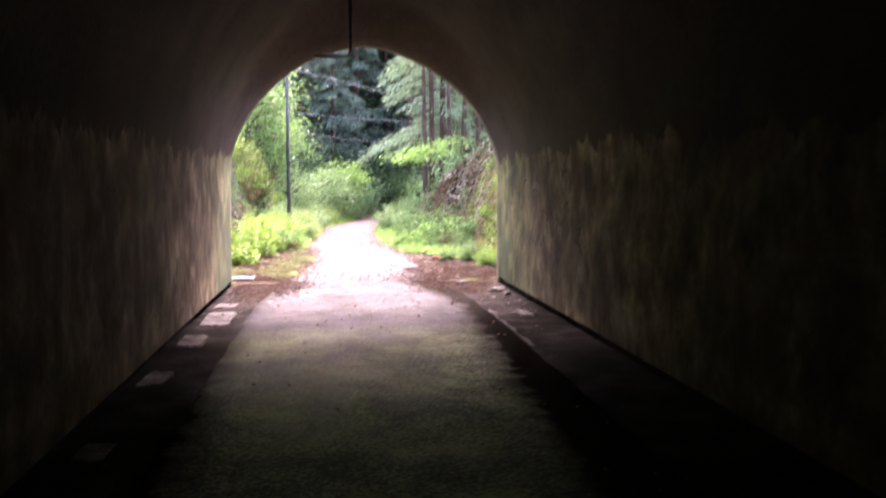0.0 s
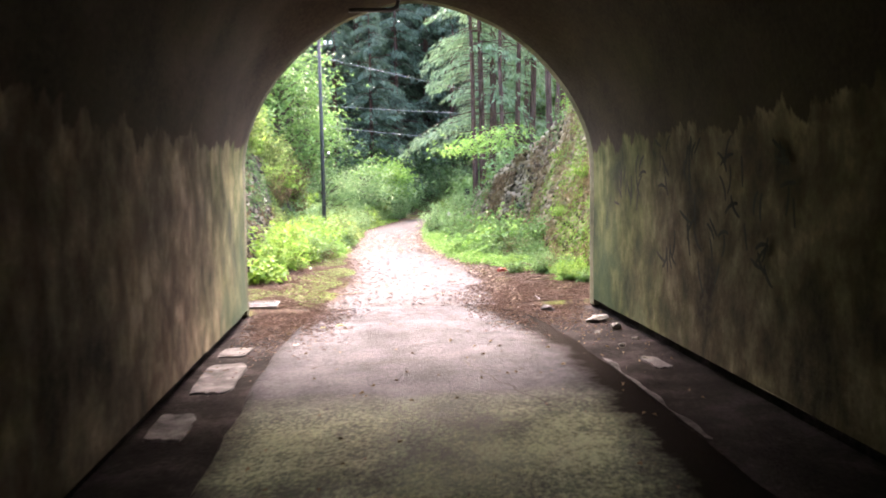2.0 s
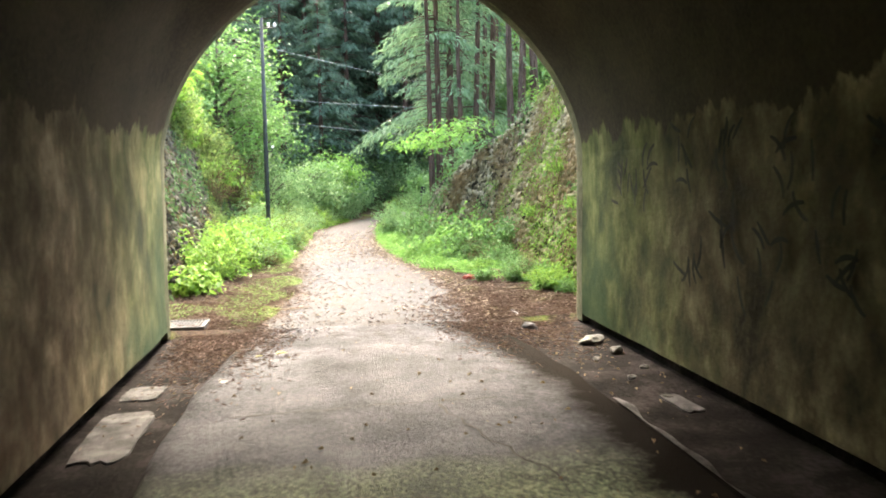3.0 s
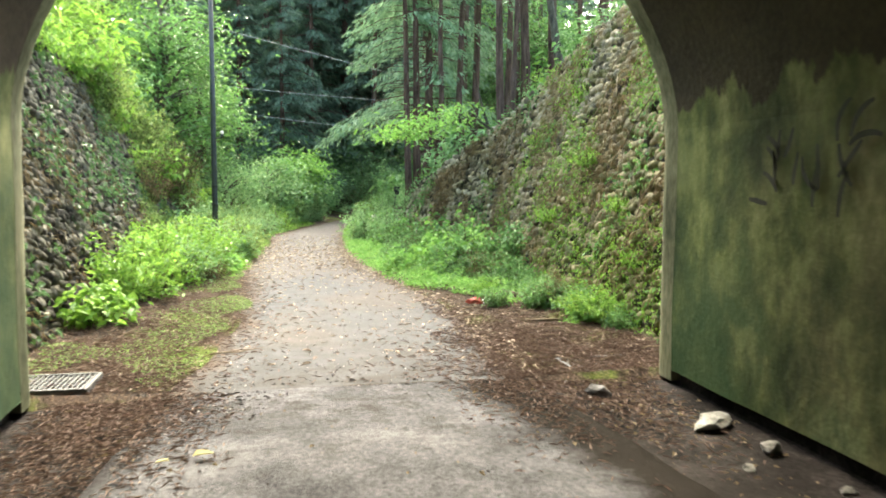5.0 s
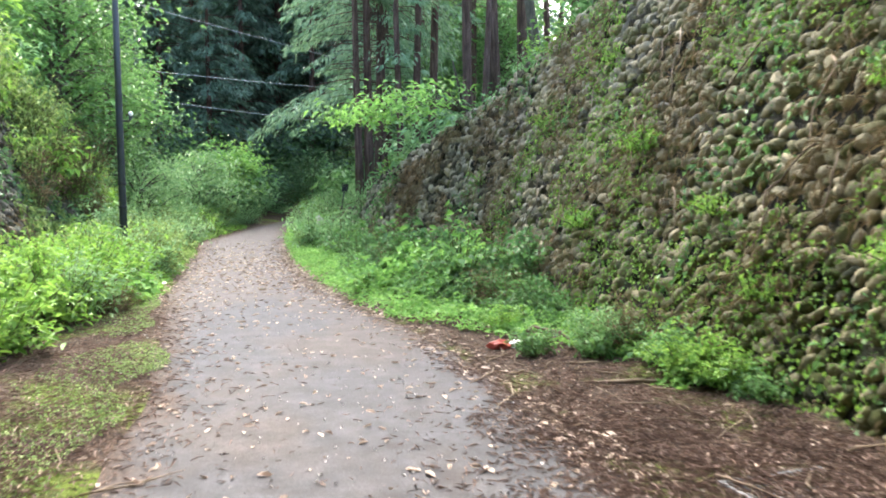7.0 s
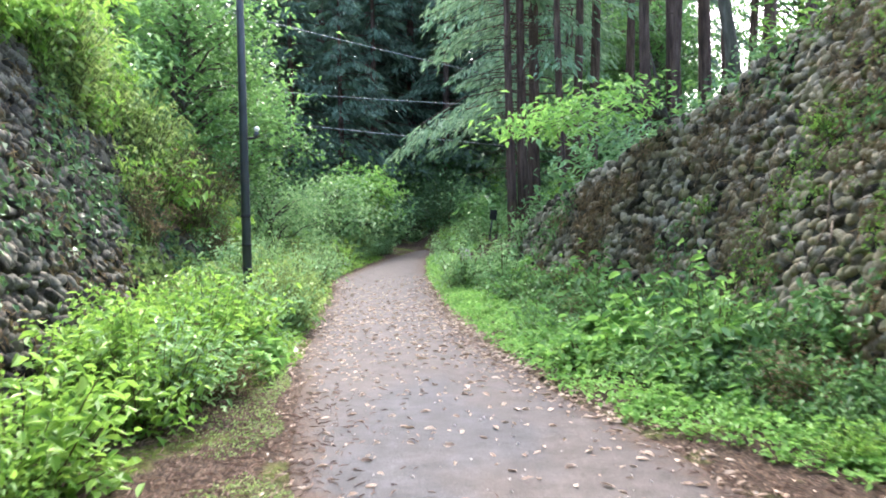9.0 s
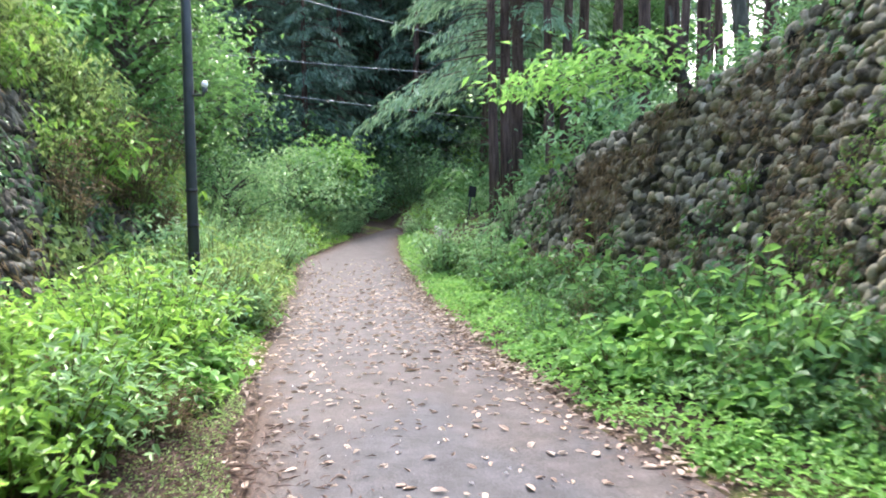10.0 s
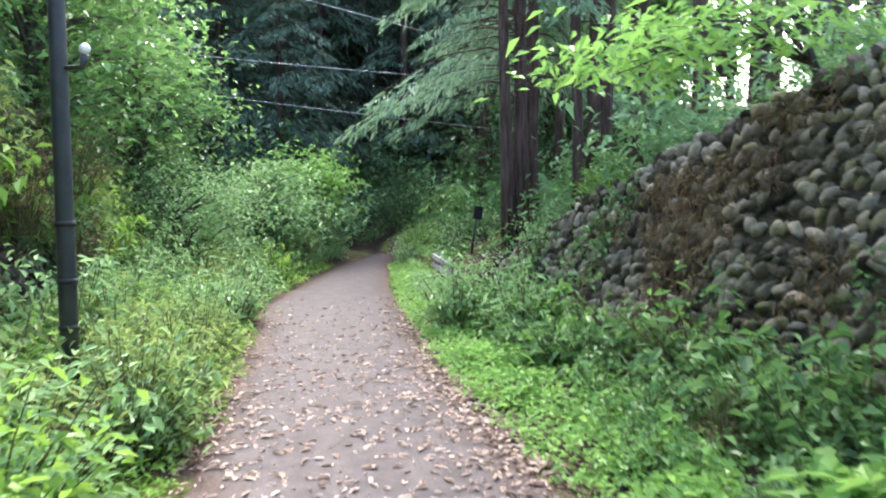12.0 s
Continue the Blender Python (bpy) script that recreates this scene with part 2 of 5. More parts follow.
M_RING = plain("portal_concrete", [(0.38, (0.035, 0.043, 0.018)), (0.5, (0.11, 0.118, 0.062)), (0.64, (0.23, 0.226, 0.14))], 1.6, 0.85, 0.5, 0.01, local=False, stretch=(1.4, 1.4, 0.5))
M_STONE = plain("cobble_stone", [(0.3, (0.018, 0.016, 0.01)), (0.45, (0.073, 0.065, 0.042)), (0.6, (0.175, 0.158, 0.108)), (0.8, (0.38, 0.345, 0.255))], 7.0, 0.92, 1.0, 0.03, local=False, ob_random=0.5, spec=0.2)
M_STONE_MOSS = plain("mossy_cobble", [(0.3, (0.018, 0.021, 0.008)), (0.43, (0.07, 0.082, 0.022)), (0.56, (0.14, 0.132, 0.062)), (0.8, (0.3, 0.26, 0.165))], 4.0, 0.95, 0.8, 0.02, local=False, ob_random=0.45)
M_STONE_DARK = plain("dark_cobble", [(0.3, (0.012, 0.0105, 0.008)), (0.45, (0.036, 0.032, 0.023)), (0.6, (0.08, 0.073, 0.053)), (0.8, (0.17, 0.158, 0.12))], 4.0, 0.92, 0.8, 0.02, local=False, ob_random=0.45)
M_BED = plain("dark_mortar_soil", [(0.35, (0.014, 0.012, 0.009)), (0.55, (0.045, 0.04, 0.026)), (0.7, (0.07, 0.08, 0.035))], 3.0, 0.95, 1.0, 0.03, local=False)
M_BARK = plain("cedar_bark", [(0.35, (0.035, 0.022, 0.017)), (0.5, (0.1, 0.062, 0.048)), (0.66, (0.19, 0.13, 0.105))], 3.0, 0.95, 1.0, 0.03, stretch=(6, 6, 0.7))
M_BARK_GREY = plain("grey_bark", [(0.35, (0.03, 0.028, 0.02)), (0.5, (0.09, 0.08, 0.06)), (0.66, (0.17, 0.16, 0.125))], 3.0, 0.95, 0.9, 0.02, stretch=(5, 5, 0.9))
M_STEM = plain("plant_stem", [(0.35, (0.05, 0.06, 0.02)), (0.65, (0.13, 0.12, 0.05))], 9.0, 0.8, 0.2, 0.003)
M_TWIG = plain("dry_twig", [(0.35, (0.08, 0.055, 0.035)), (0.65, (0.26, 0.2, 0.14))], 9.0, 0.9, 0.3, 0.003, ob_random=0.3)
M_POLE = plain("dark_painted_steel", [(0.3, (0.012, 0.016, 0.015)), (0.7, (0.035, 0.042, 0.04))], 7.0, 0.5, 0.15, 0.002, spec=0.5)
M_WIRE = plain("grey_cable", [(0.3, (0.17, 0.175, 0.18)), (0.7, (0.28, 0.29, 0.3))], 3.0, 0.6, 0.1, 0.001)
M_RUST = plain("rusty_pipe", [(0.3, (0.1, 0.09, 0.08)), (0.7, (0.26, 0.24, 0.22))], 12.0, 0.6, 0.3, 0.002, metal=0.3)
M_LEAF_LIME = leaf_material("lime_leaf", (0.045, 0.125, 0.02), (0.14, 0.3, 0.045), (0.28, 0.46, 0.085), 0.5, 0.4)
M_LEAF_YELLOW = leaf_material("yellowish_leaf", (0.055, 0.1, 0.026), (0.15, 0.245, 0.07), (0.3, 0.4, 0.13), 0.6, 0.4)
M_LEAF_GREEN = leaf_material("green_leaf", (0.026, 0.075, 0.022), (0.09, 0.205, 0.06), (0.2, 0.37, 0.115), 0.5, 0.35)
M_LEAF_MINT = leaf_material("soft_green_leaf", (0.05, 0.125, 0.038), (0.165, 0.315, 0.12), (0.31, 0.49, 0.21), 0.5, 0.35)
M_LEAF_DARK = leaf_material("dark_leaf", (0.02, 0.055, 0.02), (0.065, 0.145, 0.05), (0.14, 0.25, 0.09), 0.5, 0.25)
# needle colours made paler and bluer to hold the haze of distance
M_NEEDLE = leaf_material("cedar_needles", (0.052, 0.11, 0.056), (0.155, 0.265, 0.14), (0.27, 0.4, 0.23), 0.6, 0.25)
M_NEEDLE_DARK = leaf_material("dark_cedar_needles", (0.026, 0.052, 0.034), (0.076, 0.135, 0.086), (0.155, 0.24, 0.155), 0.6, 0.2)
M_LEAF_FRESH = leaf_material("fresh_spray_leaf", (0.06, 0.16, 0.03), (0.155, 0.34, 0.07), (0.27, 0.48, 0.12), 0.5, 0.45)
M_LITTER = leaf_material("dead_leaf", (0.09, 0.055, 0.038), (0.28, 0.2, 0.148), (0.54, 0.44, 0.35), 0.7, 0.1)
M_NEEDLE_BED = leaf_material("fallen_needle", (0.035, 0.02, 0.014), (0.1, 0.062, 0.046), (0.24, 0.165, 0.13), 0.8, 0.1)
M_BROWN_LEAF = leaf_material("withered_leaf", (0.06, 0.04, 0.02), (0.14, 0.1, 0.05), (0.26, 0.2, 0.11), 0.7, 0.2)
M_GRATE = plain("weathered_steel", [(0.3, (0.05, 0.05, 0.052)), (0.7, (0.15, 0.15, 0.155))], 12.0, 0.7, 0.3, 0.002)
M_YELLOWED = plain("yellowed_leaf", [(0.3, (0.42, 0.38, 0.16)), (0.7, (0.62, 0.58, 0.3))], 20.0, 0.7, 0.2, 0.003)
M_MUD = plain("mud", [(0.35, (0.018, 0.015, 0.013)), (0.65, (0.06, 0.05, 0.045))], 9.0, 0.8, 0.5, 0.005, spec=0.2)
M_WHITE = plain("white_plastic", [(0.3, (0.62, 0.62, 0.6)), (0.7, (0.8, 0.8, 0.78))], 8.0, 0.5, 0.1, 0.002)
M_RED = plain("red_plastic", [(0.3, (0.24, 0.035, 0.025)), (0.7, (0.4, 0.075, 0.05))], 8.0, 0.4, 0.3, 0.004)
M_MARK = plain("faded_black_paint", [(0.3, (0.016, 0.018, 0.011)), (0.7, (0.05, 0.052, 0.034))], 14.0, 0.8, 0.2, 0.002)
M_BLACK = plain("black_board", [(0.3, (0.012, 0.012, 0.012)), (0.7, (0.03, 0.03, 0.03))], 8.0, 0.5, 0.1, 0.002)

# ---- building helpers ----


def mesh_of(name, verts, faces, material, smooth=False):
    me = bpy.data.meshes.new(name)
    me.from_pydata([tuple(v) for v in verts] if not isinstance(verts, np.ndarray) else verts.tolist(), [],
                   faces.tolist() if isinstance(faces, np.ndarray) else faces)
    me.materials.append(material)
    if smooth:
        me.polygons.foreach_set("use_smooth", [True] * len(me.polygons))
    me.update()
    return me


def part(name, me, parent, label=""):
    ob = new(name, me)
    ob.parent = parent
    return tagged(ob, label)


def thing(name, label, category, at=(0, 0, 0), group="", kind=""):
    ob = new(name)
    ob.empty_display_size = 0.1
    ob.location = at
    return tagged(ob, label, category, group, kind)


def setting(name, me, label, category):
    return tagged(new(name, me), label, category, kind="structure")


def grid(us, vs, f):
    """A sheet of quads over the lists us and vs, with f(u, v) giving the point."""
    verts = [f(u, v) for u in us for v in vs]
    k = len(vs)
    faces = [(i * k + j, (i + 1) * k + j, (i + 1) * k + j + 1, i * k + j + 1) for i in range(len(us) - 1) for j in range(k - 1)]
    return verts, faces


def box_mesh(bm, size, m, bevel=0.0):
    made = bmesh.ops.create_cube(bm, size=1.0, matrix=m @ Matrix.Diagonal((*size, 1)))
    if bevel:
        edges = {e for v in made["verts"] for e in v.link_edges}
        bmesh.ops.bevel(bm, geom=list(edges), offset=bevel, segments=2, affect="EDGES")


def bm_mesh(name, bm, material, smooth=False):
    me = bpy.data.meshes.new(name)
    bm.to_mesh(me)
    bm.free()
    me.materials.append(material)
    if smooth:
        me.polygons.foreach_set("use_smooth", [True] * len(me.polygons))
    return me


def tube(points, radii, sides=6, cap=True):
    """A tapered round bar along points."""
    pts = [Vector(p) for p in points]
    verts, faces = [], []
    side = Vector((0.31, 0.95, 0.05))
    for i, p in enumerate(pts):
        d = (pts[min(i + 1, len(pts) - 1)] - pts[max(i - 1, 0)]).normalized()
        a = d.cross(side)
        a = a.normalized() if a.length > 1e-4 else d.orthogonal().normalized()
        b = d.cross(a)
        for k in range(sides):
            w = 2 * math.pi * k / sides
            verts.append(tuple(p + (a * math.cos(w) + b * math.sin(w)) * radii[i]))
    for i in range(len(pts) - 1):
        for k in range(sides):
            q = (k + 1) % sides
            faces.append((i * sides + k, i * sides + q, (i + 1) * sides + q, (i + 1) * sides + k))
    if cap:
        faces.append(tuple(reversed(range(sides))))
        faces.append(tuple((len(pts) - 1) * sides + k for k in range(sides)))
    return verts, faces


def joined(pieces):
    verts, faces = [], []
    for v, f in pieces:
        o = len(verts)
        verts += list(v)
        faces += [tuple(i + o for i in q) for q in f]
    return verts, faces


def leaf_arrays(rng, base, tip_dir, normal, length, width, fold=0.25):
    """Many leaves at once: each a folded blade of two triangles along its midrib."""
    n = len(base)
    d = tip_dir / (np.linalg.norm(tip_dir, axis=1, keepdims=True) + 1e-9)
    s = np.cross(d, normal)
    s /= np.linalg.norm(s, axis=1, keepdims=True) + 1e-9
    u = np.cross(s, d)
    length, width = np.asarray(length).reshape(-1, 1), np.asarray(width).reshape(-1, 1)
    tip = base + d * length - u * length * 0.12
    mid = base + d * length * 0.42
    left = mid + s * width * 0.5 + u * width * fold
    right = mid - s * width * 0.5 + u * width * fold
    verts = np.stack([base, left, tip, right], axis=1).reshape(-1, 3)
    i = np.arange(n).reshape(-1, 1) * 4
    faces = np.concatenate([i + np.array([[0, 1, 2]]), i + np.array([[0, 2, 3]])], axis=1).reshape(-1, 3)
    return verts, faces


def broad_arrays(rng, base, tip_dir, normal, length, width, fold=0.2):
    """Leaves seen from near: each an oval blade with a raised rim, a bent midrib and a drooping tip."""
    n = len(base)
    d = tip_dir / (np.linalg.norm(tip_dir, axis=1, keepdims=True) + 1e-9)
    s = np.cross(d, normal)
    s /= np.linalg.norm(s, axis=1, keepdims=True) + 1e-9
    u = np.cross(s, d)
    length, width = np.asarray(length).reshape(-1, 1), np.asarray(width).reshape(-1, 1)
    tip = base + d * length - u * length * rng.uniform(0.08, 0.3, (n, 1))
    lobes = []
    for sign in (1, -1):
        a = base + d * length * 0.22 + s * sign * width * 0.42 + u * width * fold * rng.uniform(0.4, 1.4, (n, 1))
        c = base + d * length * 0.62 + s * sign * width * 0.4 + u * width * fold * rng.uniform(-0.2, 1.0, (n, 1))
        lobes += [a, c]
    verts = np.stack([base, lobes[0], lobes[1], tip, lobes[3], lobes[2]], axis=1).reshape(-1, 3)
    i = np.arange(n).reshape(-1, 1) * 6
    faces = np.concatenate([i + np.array([[0, 1, 2, 3]]), i + np.array([[0, 3, 4, 5]])], axis=1).reshape(-1, 4)
    return verts, faces


def scatter_dirs(rng, n, flat=0.5):
    a = rng.uniform(0, 2 * math.pi, n)
    return np.stack([np.cos(a), np.sin(a), rng.normal(0, flat, n)], axis=1)


def near_up(rng, n, tilt=0.45):
    v = rng.normal(0, tilt, (n, 3))
    v[:, 2] = 1.0
    return v

# ---- the lie of the land ----


def lerp_table(table, v):
    return float(np.interp(v, [a for a, _ in table], [b for _, b in table]))


RIGHT_BASE = [(12.3, 2.36), (20, 2.4), (22.3, 2.1), (24.6, 1.8), (27.5, 1.9)]
RIGHT_TOP = [(12.3, 4.5), (15, 4.2), (17.2, 3.76), (18.3, 3.54), (19.8, 3.05), (21, 2.5), (22, 2.2), (23.4, 1.75), (25, 1.2), (26, 0.9), (27.5, 0.45)]
LEFT_BASE = [(12.3, -2.75), (20, -2.8), (24, -2.75), (28, -3.0)]
LEFT_TOP = [(12.3, 4.5), (16, 3.6), (20, 3.1), (23, 2.8), (25, 2.2), (28, 1.2)]
PATH_LEFT = [(12.3, -1.5), (15, -1.18), (20, -1.3), (25, -1.05), (27.6, -1.0), (29.5, -0.55), (31.2, -0.15), (33.4, 0.4), (36, 1.3), (40, 3.2), (48, 8)]
PATH_RIGHT = [(12.3, 0.98), (15, 1.05), (17, 0.9), (18.6, 0.6), (21, 0.47), (23.5, 0.46), (27, 0.66), (29.5, 0.88), (32.5, 1.25), (35, 1.75), (38, 2.75), (42, 5), (48, 10)]
BATTER = 0.38


def land(x, y):
    """Height of the ground past the tunnel mouth."""
    if y < 12.3:
        return -0.06
    wob = 0.25 * noise.noise((x * 0.25, y * 0.25, 3.0)) + 0.06 * noise.noise((x * 1.1, y * 1.1, 7.0))
    rb, rt = lerp_table(RIGHT_BASE, y), lerp_table(RIGHT_TOP, y)
    lb, lt = lerp_table(LEFT_BASE, y), lerp_table(LEFT_TOP, y)
    far = min(1.0, max(0.0, (y - 25.0) / 8.0))
    back = min(4.0, max(0.0, y - 41) * 0.2)
    if x > rb - 0.05:
        d = x - rb
        face = rt * BATTER
        if y < 27.5 and d < face + 0.1:
            return max(0.0, min(rt, d / max(face, 0.05) * rt) - 0.22)
        base = rt if y < 27.5 else 0.45
        out = d - face
        return base - 0.1 + min(out, 6) * 0.3 + max(0, min(out - 6, 12)) * 0.08 + wob * min(1, out * 0.5) + back
    if x < lb + 0.05:
        d = lb - x
        face = lt * BATTER
        if y < 28 and d < face + 0.1:
            return max(0.0, min(lt, d / max(face, 0.05) * lt) - 0.22)
        out = d - face
        base = lt if y < 28 else 1.2 * max(0.0, 1 - (y - 28) / 6)
        return base - 0.1 + min(out, 9) * 0.5 + max(0, min(out - 9, 20)) * 0.2 + wob * min(1, out * 0.5) + back
    edge = max(lerp_table(PATH_LEFT, y) - x, x - lerp_table(PATH_RIGHT, y))
    rise = 0.0 if edge < 0 else min(edge, 2.0) * 0.04 * (1 + 2 * far) + 0.03 * noise.noise((x * 2, y * 2, 1.0))
    return max(rise, 0.0) + back - (0.03 if edge < 0 else 0.0)


xs = [-300, -150, -80, -45, -30, -22, -17, -13, -10.5] + [-9 + 0.28 * i for i in range(65)] + [9.6, 11, 13, 16, 20, 26, 36, 55, 100, 180, 300]
ys = [-300, -120, -40, -10, 5, 12.25, 12.36, 12.6] + [12.9 + 0.32 * i for i in range(96)] + [44, 46, 49, 53, 58, 65, 75, 90, 120, 200, 400, 700]
v, f = grid(xs, ys, lambda x, y: (x, y, land(x, y)))
setting("ground", mesh_of("ground", v, [tuple(reversed(q)) for q in f], M_GROUND, True), "brown forest soil with fallen needles and moss", "ground")


def hill(x, y):
    side = max(land(x, 13.2), 5.3)
    return side + min(40, max(0, 12.9 - y)) * 0.22 + 0.3 * noise.noise((x * 0.2, y * 0.2, 0.0))


v, f = grid([-300, -120, -60, -35] + [-24 + 2 * i for i in range(25)] + [35, 60, 120, 300], [-300, -120, -60, -30, -15, -6, 0, 4, 8, 11, 12.9], lambda x, y: (x, y, hill(x, y)))
setting("hillside_over_tunnel", mesh_of("hillside", v, [tuple(reversed(q)) for q in f], M_GROUND, True), "earth hillside above the tunnel", "hillside")

# the path, a sheet of asphalt on the soil
ys_path = [12.36 + 0.2 * i for i in range(142)]


def path_point(y, k):
    lo, hi = lerp_table(PATH_LEFT, y), lerp_table(PATH_RIGHT, y)
    lo += 0.07 * noise.noise((0, y * 1.3, 0)) + 0.03 * noise.noise((0, y * 5, 0))
    hi += 0.07 * noise.noise((5, y * 1.3, 0)) + 0.03 * noise.noise((5, y * 5, 0))
    x = lo + (hi - lo) * k
    return (x, y, (-0.015 if k in (0, 1) else 0.003) + 0.018 * math.sin(math.pi * k) + 0.006 * noise.noise((x * 2, y * 2, 0)))


path_ks = [0, 0.015] + [i / 10 for i in range(1, 10)] + [0.985, 1]
v, f = grid(ys_path, path_ks, path_point)
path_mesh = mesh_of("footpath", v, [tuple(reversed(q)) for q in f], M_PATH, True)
rim_width = path_mesh.attributes.new("rim", "FLOAT", "POINT")
rim_width.data.foreach_set("value", [min(k, 1 - k) * (lerp_table(PATH_RIGHT, y) - lerp_table(PATH_LEFT, y)) for y in ys_path for k in path_ks])
setting("footpath", path_mesh, "weathered grey-brown asphalt footpath with grit and mud", "path")

# ---- tunnel ----
AXIS, HALF, SPRING, MOUTH, BACK = -0.186, 2.1, 1.75, 12.34, -45.0
RISE, RISE_IN = 1.92, 2.75


def rough_in(x, y, z, k=0.02):
    return k * noise.noise((x * 1.1, y * 1.1, z * 1.1)) + 0.3 * k * noise.noise((x * 5, y * 5, z * 5))


tun_y = [BACK, -30, -18, -10, -6] + [-4 + 0.16 * i for i in range(102)]
tun_y = [y for y in tun_y if y < 12.1] + [12.14]
for side, name, material, words in ((-1, "tunnel_wall_west", M_WALL_L, "streaked brown and grey rendered tunnel wall"), (1, "tunnel_wall_east", M_WALL_R, "streaked green-grey rendered tunnel wall with faded marks")):
    x0 = AXIS + side * HALF
    zs = [0.075 + (SPRING - 0.075) * i / 13 for i in range(14)]
    v, f = grid(tun_y, zs, lambda y, z: (x0 + rough_in(x0, y, z) * min(1.0, (SPRING - z) / 0.5), y, z))
    v2, f2 = grid([BACK, 12.14], [-0.2, SPRING], lambda y, z: (x0 + side * 0.5, y, z))
    v3, f3 = grid([BACK, 12.14], [0, 1], lambda y, k: (x0 + side * 0.5 * k, y, 0.075))
    setting(name, mesh_of(name, *joined([(v, f), (v2, f2), (v3, f3)]), material, True), words, "tunnel wall")
    # shadow gap at the wall base: recess backed by a strip coloured as shade
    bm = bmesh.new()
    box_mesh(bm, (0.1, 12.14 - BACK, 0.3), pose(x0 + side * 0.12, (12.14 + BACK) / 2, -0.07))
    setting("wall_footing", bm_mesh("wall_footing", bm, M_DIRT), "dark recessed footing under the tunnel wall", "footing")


def arch(y, k, rise, half, out=0.0):
    w = math.pi * (1 - k)
    c, s_ = math.cos(w), math.sin(w)
    x, z = (half + out) * math.copysign(abs(c) ** 1.14, c), (rise + out) * abs(s_) ** 1.14
    r = rough_in(x, y, z, 0.03) * s_ if out == 0 else 0
    return (AXIS + x * (1 + r / half), y, SPRING + z * (1 + r / half))


def vault_rise(y):
    near_mouth, deep = min(1.0, max(0.0, (12.1 - y) / 1.1)), min(1.0, max(0.0, (12.1 - y) / 5.0))
    return RISE + (RISE_IN - RISE) * (0.62 * near_mouth * near_mouth * (3 - 2 * near_mouth) + 0.38 * deep)


arch_k = [i / 30 for i in range(31)]
v, f = grid(tun_y, arch_k, lambda y, k: arch(y, k, vault_rise(y), HALF))
v2, f2 = grid([BACK, 12.14], arch_k, lambda y, k: arch(y, k, RISE_IN, HALF, 0.45))
vault = mesh_of("tunnel_vault", *joined([(v, f), (v2, f2)]), M_WALL_R, True)
vault.materials.append(M_WALL_L)
for q in vault.polygons:
    q.material_index = 1 if q.center.x < AXIS else 0
setting("tunnel_vault_ceiling", vault, "sooty dark rendered tunnel vault", "ceiling")
# added out of view to close the tunnel and keep daylight out
v, f = grid([-3.4, 3.4], [-0.3, 5.0], lambda x, z: (AXIS + x, BACK, z))
setting("tunnel_end_wall", mesh_of("tunnel_end", v, f, M_WALL_R), "dark far end of the tunnel", "tunnel wall")

# the ring of the mouth, one solid arch
ring_y = [12.145, 12.2, 12.25, 12.29, 12.33, MOUTH + 0.01]
inset = {12.33: -0.006, MOUTH + 0.01: -0.035}


def ring_point(y, k):
    drop = inset.get(y, 0.0)
    if k < 0.2:
        z = SPRING * k / 0.2
        x = AXIS - HALF + drop
        return (x + rough_in(x, y, z, 0.02) * min(1.0, (SPRING - z) / 0.5), y, z)
    if k > 0.8:
        z = SPRING * (1 - k) / 0.2
        x = AXIS + HALF - drop
        return (x + rough_in(x, y, z, 0.02) * min(1.0, (SPRING - z) / 0.5), y, z)
    p = arch(y, (k - 0.2) / 0.6, RISE - drop * 0 + 0.0, HALF)
    return (p[0], p[1], p[2] - drop)


ring_k = [i / 100 for i in range(0, 20, 2)] + [0.2 + 0.6 * i / 36 for i in range(37)] + [0.82 + i / 100 for i in range(0, 19, 2)]
v, f = grid(ring_y, ring_k, ring_point)


def ring_face(y):
    inner = [ring_point(y, k) for k in ring_k]
    outer = []
    for k in ring_k:
        if k < 0.2:
            outer.append((AXIS - HALF - 0.6, y, SPRING * k / 0.2))
        elif k > 0.8:
            outer.append((AXIS + HALF + 0.6, y, SPRING * (1 - k) / 0.2))
        else:
            outer.append(arch(y, (k - 0.2) / 0.6, RISE + 0.9, HALF, 0.6))
    q = [(i, i + 1, len(inner) + i + 1, len(inner) + i) for i in range(len(inner) - 1)]
    return inner + outer, q


setting("tunnel_mouth_ring", mesh_of("tunnel_mouth_ring", *joined([(v, f), ring_face(12.145), ring_face(MOUTH + 0.01)]), M_RING, True), "pale weathered concrete ring of the tunnel mouth", "portal")


# head wall outside, with the opening left free
def head_point(k, r):
    inner = ring_point(MOUTH, 0.0 + k)
    a, b = Vector((inner[0], 0, inner[2])), None
    if k < 0.2:
        b = Vector((-8.5, 0, inner[2]))
    elif k > 0.8:
        b = Vector((8.2, 0, inner[2]))
    else:
        w = math.pi * (1 - (k - 0.2) / 0.6)
        c, s_ = math.cos(w), math.sin(w)
        t = min(8.3 / max(abs(c), 1e-6), 4.2 / max(s_, 1e-6))
        b = Vector((AXIS + c * t, 0, min(5.4, SPRING + s_ * t)))
    p = a.lerp(b, r)
    return (p.x, 12.42, p.z)


v, f = grid(ring_k, [0.06, 0.5, 1.0], head_point)
v2, f2 = grid(ring_k, [0, 1], lambda k, r: (head_point(k, 0.06)[0], MOUTH + 0.012 + 0.068 * r, head_point(k, 0.06)[2]))
setting("portal_head_wall", mesh_of("portal_head_wall", *joined([(v, f), (v2, f2)]), M_RING), "weathered concrete head wall round the tunnel mouth", "portal")

# floor: a worn slab between two dirty gutters
slab_y = [BACK, -20, -8] + [-3 + 0.25 * i for i in range(62)]
slab_y = [y for y in slab_y if y < 12.2] + [12.36]


